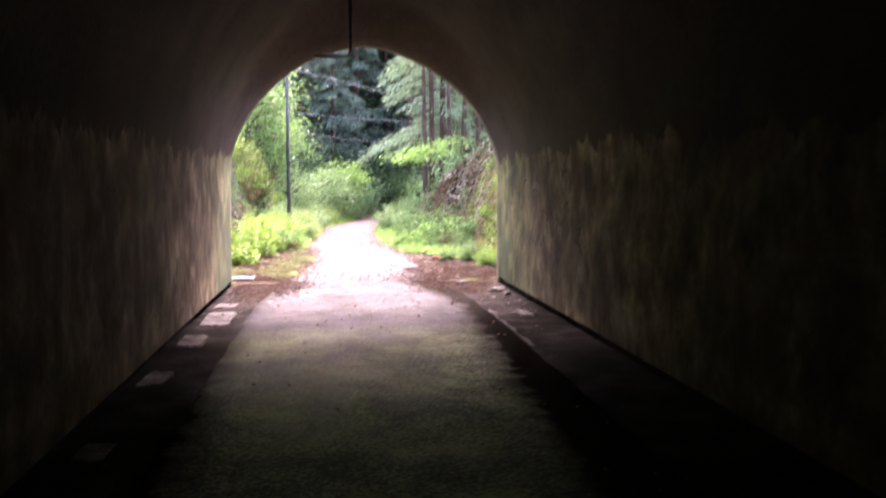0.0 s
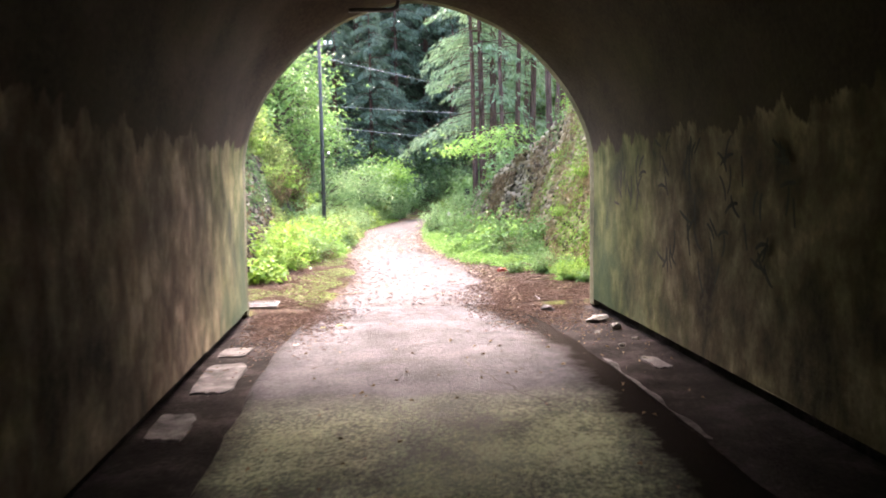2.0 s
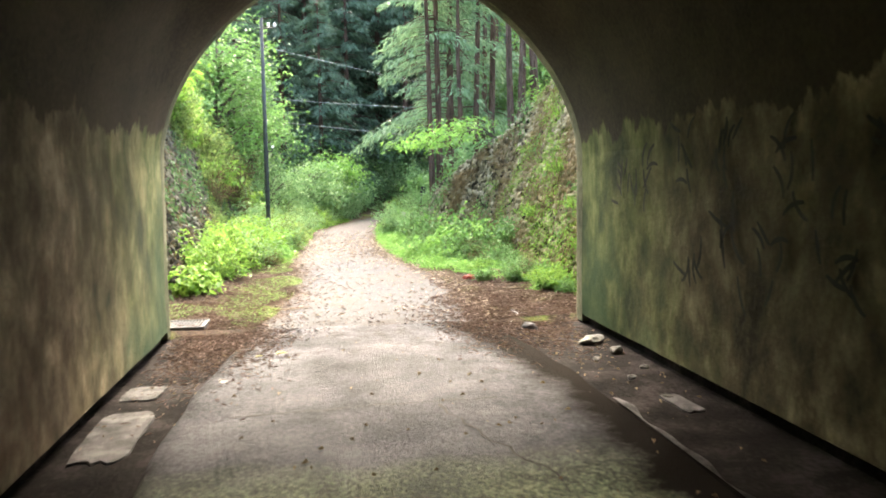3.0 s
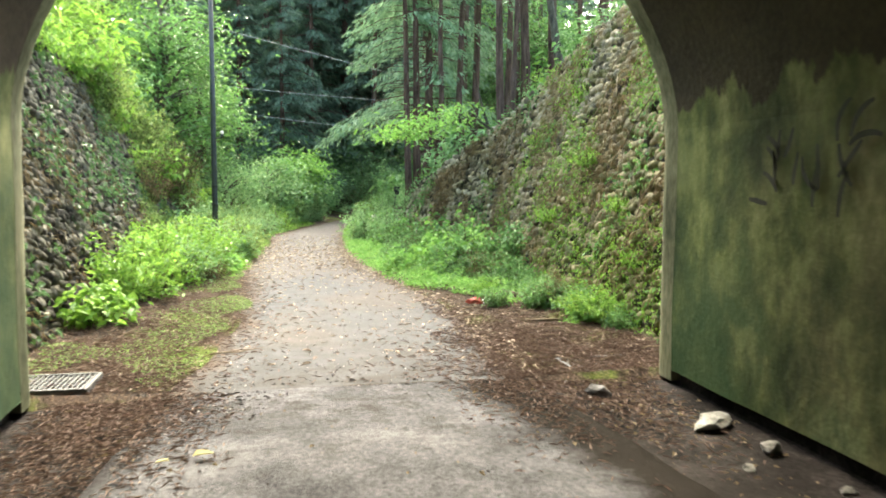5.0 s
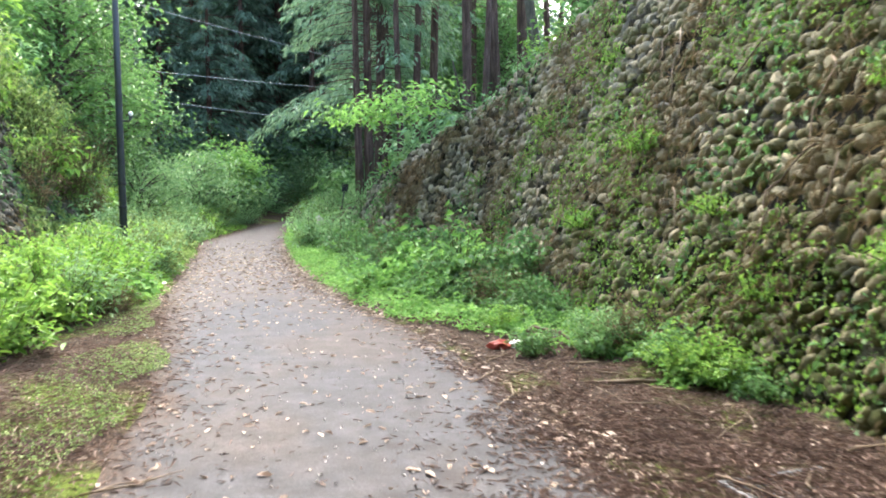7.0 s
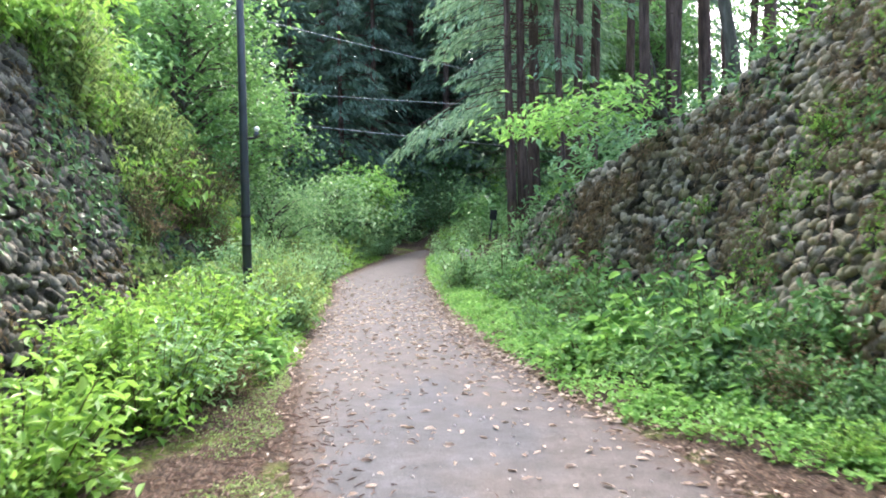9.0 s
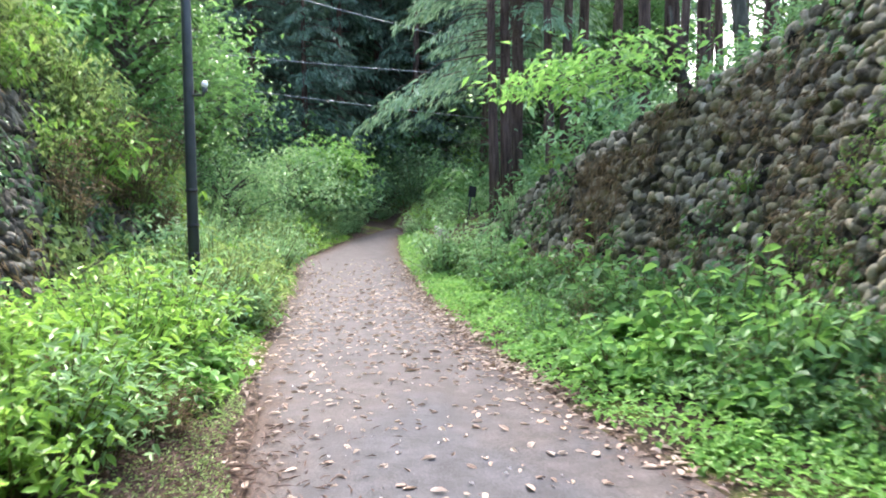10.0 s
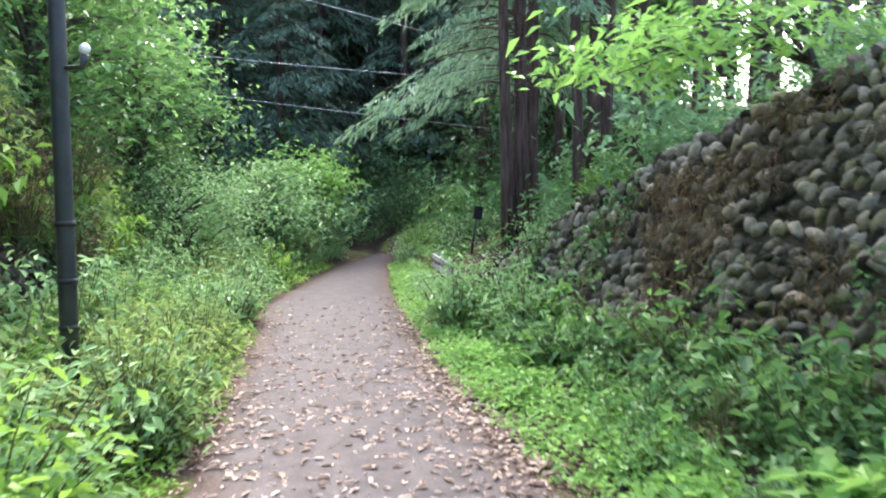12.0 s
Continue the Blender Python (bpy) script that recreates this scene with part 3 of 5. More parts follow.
def slab_point(y, k):
    lo = -1.74 + 0.05 * noise.noise((1, y * 1.4, 0)) + 0.03 * noise.noise((1, y * 5, 0)) + max(0, y - 10) * 0.1
    hi = 1.2 + 0.05 * noise.noise((9, y * 1.4, 0)) + 0.03 * noise.noise((9, y * 5, 0)) - max(0, y - 10) * 0.1
    x = lo + (hi - lo) * k
    drop = -0.035 if k in (0, 1) else 0.0
    return (x, y, 0.0 + drop + 0.02 * math.sin(math.pi * k) + 0.006 * noise.noise((x * 1.5, y * 1.5, 2)))


v, f = grid(slab_y, [0, 0.012] + [i / 12 for i in range(1, 12)] + [0.988, 1], slab_point)
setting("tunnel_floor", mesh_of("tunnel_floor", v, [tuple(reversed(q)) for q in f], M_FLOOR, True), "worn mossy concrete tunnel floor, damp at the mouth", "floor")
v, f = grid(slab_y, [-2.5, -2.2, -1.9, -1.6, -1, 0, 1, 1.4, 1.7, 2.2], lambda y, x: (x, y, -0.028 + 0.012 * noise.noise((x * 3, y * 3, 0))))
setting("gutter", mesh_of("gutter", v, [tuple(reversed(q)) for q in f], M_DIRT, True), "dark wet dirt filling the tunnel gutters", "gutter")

# ---- retaining walls of cobbles ----


def stone_mesh(rng, material):
    """A cobble set in the wall: a rounded uneven oval, about 50 triangles."""
    n = 8
    verts, rings = [], ((0.95, -0.35), (1.0, 0.2), (0.8, 0.62), (0.42, 0.9))
    lobes = [1 + rng.uniform(-0.3, 0.24) for _ in range(n)]
    lean = (rng.uniform(-0.22, 0.22), rng.uniform(-0.22, 0.22))
    for s, z in rings:
        for k in range(n):
            w = 2 * math.pi * (k + rng.uniform(-0.12, 0.12)) / n
            r = s * lobes[k] * (1 + rng.uniform(-0.07, 0.07))
            verts.append((r * math.cos(w) + lean[0] * max(z, 0), r * math.sin(w) + lean[1] * max(z, 0), z + rng.uniform(-0.14, 0.14)))
    verts.append((lean[0] + rng.uniform(-0.15, 0.15), lean[1] + rng.uniform(-0.15, 0.15), 0.98))
    faces = []
    for i in range(3):
        for k in range(n):
            q = (k + 1) % n
            faces.append((i * n + k, i * n + q, (i + 1) * n + q, (i + 1) * n + k))
    faces += [(3 * n + k, 3 * n + (k + 1) % n, 4 * n) for k in range(n)]
    return mesh_of("stone", verts, faces, material, True)


def cobble_wall(name, label, base, top, y0, y1, side, near, seed, mossy_until):
    """A battered wall: a bed of soil and mortar, and cobbles proud of it. Those in the stretch near are parts."""
    rng = random.Random(seed)
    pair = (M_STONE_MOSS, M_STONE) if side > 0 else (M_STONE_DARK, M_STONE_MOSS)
    ys_ = [y0 + (y1 - y0) * i / 60 for i in range(61)]
    face = lambda y, k: (lerp_table(base, y) + side * BATTER * k * lerp_table(top, y), y, k * lerp_table(top, y))
    v, f = grid(ys_, [-0.04] + [i / 12 for i in range(13)], face)
    v2, f2 = grid(ys_, [0, 1], lambda y, k: (face(y, 1)[0] + side * 0.5 * k, y, face(y, 1)[2] - 0.06 * k))
    wall = setting(name, mesh_of(name, *joined([(v, f), (v2, f2)]), M_BED, True), label, "retaining wall")
    meshes = [[stone_mesh(rng, m) for _ in range(12)] for m in pair]
    out = Vector((-side * math.cos(math.atan(BATTER)), 0, math.sin(math.atan(BATTER))))
    up = Vector((side * math.sin(math.atan(BATTER)), 0, math.cos(math.atan(BATTER))))
    along = up.cross(out)
    rest_v, rest_f = {0: [], 1: []}, {0: [], 1: []}
    row, z, made = 0, 0.05, 0
    while z < 4.4:
        y = y0 + 0.1 + (0.1 if row % 2 else 0.0)
        while y < y1:
            step = rng.uniform(0.08, 0.14)
            yy = y + rng.uniform(-0.03, 0.03)
            zz = z + rng.uniform(-0.03, 0.03) + 0.12 * noise.noise((yy * 0.8, row * 0.35, seed))
            if zz < lerp_table(top, yy) + 0.03:
                p = Vector((lerp_table(base, yy) + side * BATTER * zz, yy, zz)) - out * 0.005
                w, h = step * rng.uniform(0.58, 0.82), rng.uniform(0.036, 0.054)
                turn = side * rng.uniform(0.65, 1.4) if rng.random() < 0.75 else rng.uniform(-1, 1)
                a, b = along * math.cos(turn) + up * math.sin(turn), up * math.cos(turn) - along * math.sin(turn)
                tilt = Vector((0, rng.uniform(-0.5, 0.5), rng.uniform(-0.6, 0.2)))
                o = (out + tilt).normalized()
                a = (a - o * a.dot(o)).normalized()
                b = o.cross(a)
                m = Matrix.Translation(p) @ Matrix((a * w, b * h * 1.02, o * rng.uniform(0.042, 0.085))).transposed().to_4x4()
                kind = 0 if yy + rng.uniform(-4.5, 4.5) < mossy_until else 1
                me = rng.choice(meshes[kind])
                if near[0] < yy < near[1] and made < 300:
                    ob = new("stone", me)
                    ob.parent = wall
                    ob.matrix_basis = m
                    made += 1
                else:
                    o_ = len(rest_v[kind])
                    rest_v[kind] += [tuple(m @ q.co) for q in me.vertices]
                    rest_f[kind] += [tuple(i + o_ for i in q.vertices) for q in me.polygons]
            y += step
        z += 0.088
        row += 1
    for kind, m in enumerate(pair):
        if rest_v[kind]:
            tagged(part("stones", mesh_of("stones", rest_v[kind], rest_f[kind], m, True), wall, "moss-grown cobbles" if m is M_STONE_MOSS else "grey cobbles" if m is M_STONE else "dark damp cobbles"), kind="stuff")
    return wall


# ---- plants ----


def to_mesh(name, arrays, material):
    v = np.concatenate([a for a, _ in arrays])
    offs = np.cumsum([0] + [len(a) for a, _ in arrays[:-1]])
    f = np.concatenate([b + o for (_, b), o in zip(arrays, offs)])
    return mesh_of(name, v, f, material)


def make_shrub(name, label, category, seed, height, radius, stems, per_stem, leaf, material, at, group="", droop=0.25, low=0.25, blade=broad_arrays):
    """Arching stems with leaves in uneven sprays."""
    rng, nrg = random.Random(seed), np.random.default_rng(seed)
    bars, arrays = [], []
    for _ in range(stems):
        w, r = rng.uniform(0, 2 * math.pi), radius * math.sqrt(rng.random())
        h = height * rng.choice((rng.uniform(0.3, 0.8), rng.uniform(0.6, 1.15))) * (1.1 - 0.35 * r / radius)
        bx, by = 0.35 * r * math.cos(w), 0.35 * r * math.sin(w)
        ex, ey = r * math.cos(w) + rng.uniform(-0.06, 0.06), r * math.sin(w) + rng.uniform(-0.06, 0.06)
        pts = [(bx + (ex - bx) * t ** 1.5, by + (ey - by) * t ** 1.5, -0.02 + h * (1.15 * t - 0.15 * t * t)) for t in (0, 0.35, 0.7, 1.0)]
        bars.append(tube(pts, [0.007, 0.006, 0.004, 0.002], 4))
        n = int(per_stem * rng.uniform(0.6, 1.3))
        t = np.clip(low + (1 - low) * nrg.random(n) ** 0.7, 0, 1)
        P = np.array(pts)
        q = np.stack([np.interp(t, [0, 0.35, 0.7, 1.0], P[:, i]) for i in range(3)], axis=1)
        q += nrg.normal(0, 0.05 * radius / 0.4, (n, 3)) * np.array([1, 1, 0.6])
        q[:, 2] = np.maximum(q[:, 2], 0.01)
        d = scatter_dirs(nrg, n, 0.3)
        d[:, 2] -= droop
        size = leaf[0] * nrg.uniform(0.5, 1.2, n)
        arrays.append(blade(nrg, q, d, near_up(nrg, n), size, size * leaf[1]))
    ob = thing(name, label, category, at, group)
    tagged(part("stalk_work", mesh_of("stalk_work", *joined(bars), M_STEM), ob), kind="stuff")
    part("foliage", to_mesh("foliage", arrays, material), ob)
    return ob


def trunk_path(rng, height, lean, wobble=0.04, n=9):
    pts, x, y = [], 0.0, 0.0
    for i in range(n):
        t = i / (n - 1)
        pts.append((lean[0] * t + x, lean[1] * t + y, -0.15 + height * t))
        x += rng.uniform(-wobble, wobble)
        y += rng.uniform(-wobble, wobble)
    return pts


def make_cedar(label, seed, height, radius, crown_from, branches, spread_, sprays, material, at, lean=(0, 0), dead=8, spray=(0.1, 0.26)):
    """A straight trunk with bark, dead twigs low down, and drooping boughs of hanging sprays."""
    rng, nrg = random.Random(seed), np.random.default_rng(seed)
    ob = thing("cedar_tree", label, "tree", at)
    pts = trunk_path(rng, height, lean)
    radii = [radius * (1.25 if i == 0 else 1 - 0.85 * i / 8) for i in range(9)]
    part("trunk", mesh_of("trunk", *tube(pts, radii, 12), M_BARK, True), ob)
    P = np.array(pts)
    bars, arrays = [], []
    on = lambda z: np.array([np.interp(z, P[:, 2], P[:, i]) for i in range(3)])
    for i in range(branches + dead):
        bare = i >= branches
        z = rng.uniform(crown_from * 0.45, crown_from * 1.05) if bare else crown_from + (height * 0.98 - crown_from) * (i + rng.random()) / branches
        w = rng.uniform(0, 2 * math.pi)
        reach = rng.uniform(0.5, 1.1) * spread_ * (0.55 if bare else (1.05 - 0.85 * ((z - crown_from) / (height - crown_from)) ** 1.3))
        o = on(z)
        d = np.array([math.cos(w), math.sin(w), 0])
        line = [o + d * reach * t + np.array([0, 0, reach * (0.22 * t - 0.5 * t * t) * (0.4 if bare else 1.0)]) for t in (0, 0.3, 0.6, 1.0)]
        bars.append(tube(line, [0.022, 0.016, 0.01, 0.004] if not bare else [0.014, 0.01, 0.006, 0.002], 4))
        if bare:
            continue
        n = max(6, int(sprays * (0.4 + reach / spread_)))
        t = nrg.uniform(0.2, 1.05, n)
        L = np.array(line)
        q = np.stack([np.interp(t, [0, 0.3, 0.6, 1.0], L[:, k]) for k in range(3)], axis=1)
        side = np.array([-d[1], d[0], 0])
        off = nrg.normal(0, 0.17 * reach, (n, 1)) * (1.1 - t[:, None] * 0.6)
        q = q + side * off
        q[:, 2] -= np.abs(off[:, 0]) * 0.35 + nrg.uniform(0, 0.16, n)
        dirs = d * nrg.uniform(0.2, 1.0, (n, 1)) + side * np.sign(off) * nrg.uniform(0, 0.8, (n, 1)) + np.array([0, 0, -1.0]) * nrg.uniform(0.2, 1.0, (n, 1))
        size = nrg.uniform(*spray, n)
        arrays.append(leaf_arrays(nrg, q, dirs, near_up(nrg, n, 0.8), size, size * nrg.uniform(0.18, 0.4, n), 0.15))
    tagged(part("branchwork", mesh_of("branchwork", *joined(bars), M_BARK), ob), kind="stuff")
    part("crown", to_mesh("crown", arrays, material), ob)
    return ob


def make_broadleaf(name, label, seed, height, radius, limbs, leaves_each, crown, leaf, material, at, lean=(0, 0), layered=0.0):
    """A forked tree: trunk, limbs, twigs, and leaf clumps with gaps. crown: centre and half sizes."""
    rng, nrg = random.Random(seed), np.random.default_rng(seed)
    ob = thing(name, label, "tree", at)
    pts = trunk_path(rng, height, lean, 0.06, 6)
    part("trunk", mesh_of("trunk", *tube(pts, [radius * (1.2 - 0.9 * i / 5) for i in range(6)], 9), M_BARK_GREY, True), ob)
    C, S = np.array(crown[0]), np.array(crown[1])
    bars, arrays = [], []
    P = np.array(pts)
    for i in range(limbs):
        v = nrg.normal(0, 1, 3)
        v /= np.linalg.norm(v)
        end = C + v * S * rng.uniform(0.35, 1.0)
        end[2] += layered * 0.3 * (end[0] - C[0])
        z0 = np.clip(end[2] - rng.uniform(0.1, 0.5) * np.linalg.norm(end[:2] - C[:2]) - 0.2, height * 0.25, height * 0.97)
        o = np.array([np.interp(z0, P[:, 2], P[:, k]) for k in range(3)])
        mid = (o + end) / 2 + np.array([0, 0, 0.12 * np.linalg.norm(end - o)])
        bars.append(tube([o, mid, end], [radius * 0.35, radius * 0.2, 0.004], 5))
        n = int(leaves_each * rng.uniform(0.5, 1.4))
        size_c = rng.uniform(0.18, 0.42) * (S[0] ** 0.5)
        q = end + nrg.normal(0, 1, (n, 3)) * np.array([size_c, size_c, size_c * (0.55 - 0.4 * layered)])
        d = scatter_dirs(nrg, n, 0.25)
        d[:, 2] -= 0.3
        s = leaf[0] * nrg.uniform(0.55, 1.2, n)
        arrays.append(leaf_arrays(nrg, q, d, near_up(nrg, n, 0.35), s, s * leaf[1]))
    tagged(part("branchwork", mesh_of("branchwork", *joined(bars), M_BARK_GREY), ob), kind="stuff")
    part("crown", to_mesh("crown", arrays, material), ob)
    return ob


def lite_arrays(me, share, seed):
    """The leaves of a mesh as plain two-triangle blades, and only a share of them."""
    k = 6 if len(me.loops) == 4 * len(me.polygons) else 4
    v = np.empty(len(me.vertices) * 3)
    me.vertices.foreach_get("co", v)
    v = v.reshape(-1, k, 3)
    if k == 6:
        v = np.stack([v[:, 0], (v[:, 1] + v[:, 2]) / 2, v[:, 3], (v[:, 4] + v[:, 5]) / 2], axis=1)
    v = v[np.random.default_rng(seed).random(len(v)) < share]
    grow = 1 + 0.45 * (1 - share)
    v = v[:, :1] + (v - v[:, :1]) * grow
    i = np.arange(len(v)).reshape(-1, 1) * 4
    return v.reshape(-1, 3), np.concatenate([i + np.array([[0, 1, 2]]), i + np.array([[0, 2, 3]])], axis=1).reshape(-1, 3)


LITE = {}


def placed(ob, x, y, s=1.0, turn=0.0, z=None, tall=1.0):
    z = land(x, y) - 0.02 if z is None else z
    made = copy_thing(ob, pose(x, y, z, 0, 0, turn) @ Matrix.Diagonal((s, s, s * tall, 1)))
    if y > 19.8 or z > 1.5:
        for c in made.children:
            if c.name.startswith("foliage"):
                if c.data.name not in LITE:
                    LITE[c.data.name] = to_mesh("foliage", [lite_arrays(c.data, 0.48, 1)], c.data.materials[0])
                c.data = LITE[c.data.name]
    return made


class Thicket:
    """Far or crowded plants that nobody could count, joined into one object."""

    def __init__(self, name, label):
        self.name, self.label, self.parts = name, label, {}

    def add(self, ob, x, y, s, turn, z=None, tall=1.0):
        z = land(x, y) - 0.02 if z is None else z
        m = np.array(pose(x, y, z, 0, 0, turn) @ Matrix.Diagonal((s, s, s * tall, 1)))
        for c in ob.children:
            if c.name.startswith("foliage"):
                me = c.data
                v, f = lite_arrays(me, 0.36, 2)
                self.parts.setdefault(me.materials[0].name, []).append((v @ m[:3, :3].T + m[:3, 3], f))

    def build(self):
        for k, arrays in self.parts.items():
            tagged(new(self.name, to_mesh(self.name, arrays, bpy.data.materials[k])), self.label, "undergrowth", kind="stuff")


def row_of(seeds, spots, rng, scale):
    """Sets copies of the plants in seeds on the spots (x, y), each turned and sized by chance."""
    for x, y in spots:
        placed(rng.choice(seeds), x, y, rng.uniform(*scale), rng.uniform(0, 360), None, rng.uniform(0.85, 1.2))


R = random.Random(11)

# kinds of undergrowth, each built once where it stands
lime_a = make_shrub("shrub", "bright lime-green shrub with broad leaves beside the path", "shrub", 1, 0.52, 0.4, 26, 20, (0.115, 0.62), M_LEAF_LIME, (-2.5, 14.9, -0.02), "shrubs on the verge")
lime_b = make_shrub("shrub", "leafy lime-green shrub on the verge", "shrub", 2, 0.9, 0.62, 46, 34, (0.085, 0.55), M_LEAF_LIME, (-2.5, 16.6, -0.02), "shrubs on the verge")
lime_c = make_shrub("shrub", "dense lime-green bush on the verge", "shrub", 3, 0.8, 0.55, 50, 34, (0.075, 0.5), M_LEAF_LIME, (-2.2, 17.7, -0.02), "shrubs on the verge")
soft_a = make_shrub("shrub", "soft green weeds with small leaves on the verge", "shrub", 4, 0.85, 0.6, 54, 34, (0.08, 0.42), M_LEAF_MINT, (-2.0, 20.4, -0.02), "shrubs on the verge")
soft_b = make_shrub("shrub", "tall soft green weeds along the path", "shrub", 5, 1.05, 0.65, 52, 30, (0.105, 0.42), M_LEAF_MINT, (-2.35, 23.0, -0.02), "shrubs on the verge")
wild_a = make_shrub("shrub", "wild green bush at the foot of the wall", "shrub", 6, 0.8, 0.55, 40, 19, (0.11, 0.55), M_LEAF_GREEN, (1.85, 18.2, 0.0), "bushes below the wall")
wild_b = make_shrub("shrub", "tall wild plant with broad leaves below the wall", "shrub", 7, 1.05, 0.5, 20, 11, (0.13, 0.58), M_LEAF_FRESH, (1.95, 19.1, 0.0), "bushes below the wall")
wild_c = make_shrub("shrub", "green brambles at the foot of the wall", "shrub", 8, 0.7, 0.65, 40, 18, (0.12, 0.58), M_LEAF_GREEN, (1.9, 20.2, 0.0), "bushes below the wall")
brown_a = make_shrub("shrub", "half-withered brown undergrowth on the bank", "shrub", 9, 1.1, 0.7, 50, 26, (0.09, 0.25), M_BROWN_LEAF, (-3.3, 23.4, 1.2), "withered growth on the bank", blade=leaf_arrays)
yell_a = make_shrub("shrub", "bright green climbing growth hanging over the wall", "shrub", 10, 1.1, 0.85, 46, 24, (0.14, 0.55), M_LEAF_LIME, (-4.2, 20.8, 2.9), "growth over the wall", 0.6, 0.0)
yell_b = make_shrub("shrub", "yellow-green leafy growth on the bank", "shrub", 12, 1.4, 0.9, 50, 28, (0.115, 0.5), M_LEAF_YELLOW, (-4.1, 21.5, 2.6), "growth over the wall", 0.5, 0.0)
dark_a = make_shrub("shrub", "dark evergreen undergrowth in the shade", "shrub", 13, 1.9, 1.3, 60, 44, (0.12, 0.45), M_LEAF_DARK, (2.5, 38.0, 0.4), "undergrowth in the forest", blade=leaf_arrays)

broad_a = make_shrub("leafy_plant", "fresh green plant with broad flat leaves on the verge", "plant", 15, 0.5, 0.42, 24, 14, (0.135, 0.7), M_LEAF_FRESH, (1.35, 19.4, 0.02), "broad-leaved plants", 0.1, 0.45)
broad_b = make_shrub("leafy_plant", "broad-leaved green weed by the asphalt edge", "plant", 16, 0.32, 0.36, 22, 18, (0.075, 0.75), M_LEAF_FRESH, (1.0, 18.9, 0.02), "broad-leaved plants", 0.1, 0.4)
lime_d = make_shrub("shrub", "yellow-green weeds with narrow leaves along the path", "shrub", 17, 0.85, 0.6, 56, 34, (0.095, 0.38), M_LEAF_YELLOW, (-2.3, 20.9, -0.02), "shrubs on the verge")
# verge on the west side
spots = []
y = 15.7
while y < 33:
    lo, hi = lerp_table(LEFT_BASE, y) + 0.1, lerp_table(PATH_LEFT, y) - 0.32
    for _ in range(2 if y < 20 else 3):
        spots.append((R.uniform(lo, hi), y + R.uniform(-0.25, 0.25)))
    y += 0.52
row_of([lime_b, lime_c, lime_b, lime_a], [p for p in spots if p[1] < 17.6 and p[0] < -2.4], R, (0.3, 0.55))
row_of([lime_c, lime_b, soft_a, lime_b], [p for p in spots if 17.6 <= p[1] < 19.6 and p[0] < -2.05], R, (0.6, 0.95))
row_of([lime_b, lime_c, lime_b], [(-2.7, 17.9), (-2.6, 18.3), (-2.2, 18.7), (-2.5, 19.0), (-2.1, 19.3), (-2.4, 19.7), (-1.95, 20.0)], random.Random(8), (0.75, 1.0))
row_of([brown_a], [(R.uniform(-2.5, -1.7), R.uniform(17.8, 20.3)) for _ in range(7)], R, (0.35, 0.5))
row_of([soft_a, soft_b], [(R.uniform(-0.9, 0.7) + max(0, y - 36) * 0.5, y) for y in (34.4, 34.9, 35.5, 36, 36.6, 37.2, 37.8, 38.4, 39, 39.5)], R, (0.4, 0.6))
row_of([lime_d, wild_a, soft_a, lime_c], [p for p in spots if 19.6 <= p[1] < 24.5 and not (p[1] < 21.2 and p[0] > -2.25)], R, (0.55, 0.95))
row_of([soft_a, soft_b, lime_d, lime_c], [p for p in spots if p[1] >= 24.5], R, (0.55, 0.95))
row_of([brown_a], [(-2.15, 20.1), (-1.95, 20.5), (-2.2, 20.8), (-1.85, 20.9), (-2.0, 21.2)], random.Random(9), (0.4, 0.6))
row_of([broad_b, broad_a], [(-1.95, 18.7), (-1.75, 19.1), (-2.1, 19.2), (-1.7, 19.5)], random.Random(10), (0.7, 0.9))
row_of([soft_a, soft_b], [(-0.55, 31.6), (-0.45, 32.3), (-0.2, 32.9), (-0.1, 33.4), (0.1, 33.9), (0.35, 34.4)], random.Random(3), (0.4, 0.55))
# growth over and above the west wall
for i in range(70):
    y = R.uniform(20.8, 29)
    lt = lerp_table(LEFT_TOP, y)
    k = R.uniform(0.85, 1.15) if y < 21.6 else R.uniform(0.45, 1.1)
    placed(R.choice([yell_a, yell_b, yell_b if y < 24 else soft_b]), lerp_table(LEFT_BASE, y) - BATTER * lt * k - 0.05, y, R.uniform(0.55, 0.95), R.uniform(0, 360), lt * k - 0.25)
for i in range(16):
    y = R.uniform(13.6, 21)
    lt = lerp_table(LEFT_TOP, y)
    placed(yell_a, lerp_table(LEFT_BASE, y) - BATTER * lt - R.uniform(-0.1, 0.4), y, R.uniform(0.5, 0.8), R.uniform(0, 360), lt - R.uniform(0.1, 0.35))
above = Thicket("bank_thicket", "dense yellow-green growth on the bank above the wall")
for i in range(130):
    y = R.uniform(14.5, 36)
    x = lerp_table(LEFT_BASE, y) - BATTER * lerp_table(LEFT_TOP, y) - R.uniform(2.0 if y < 20 else 0.3, 4.8)
    above.add(R.choice([yell_b, lime_b, lime_c, lime_b] if y < 24 else [soft_b, soft_a, wild_a, yell_b]), x, y, R.uniform(1.0, 1.9), R.uniform(0, 360))
above.build()
for i in range(9):
    placed(brown_a, R.uniform(-3.6, -2.9), R.uniform(21.5, 26.5), R.uniform(0.6, 0.95), R.uniform(0, 360), R.uniform(0.5, 1.5))
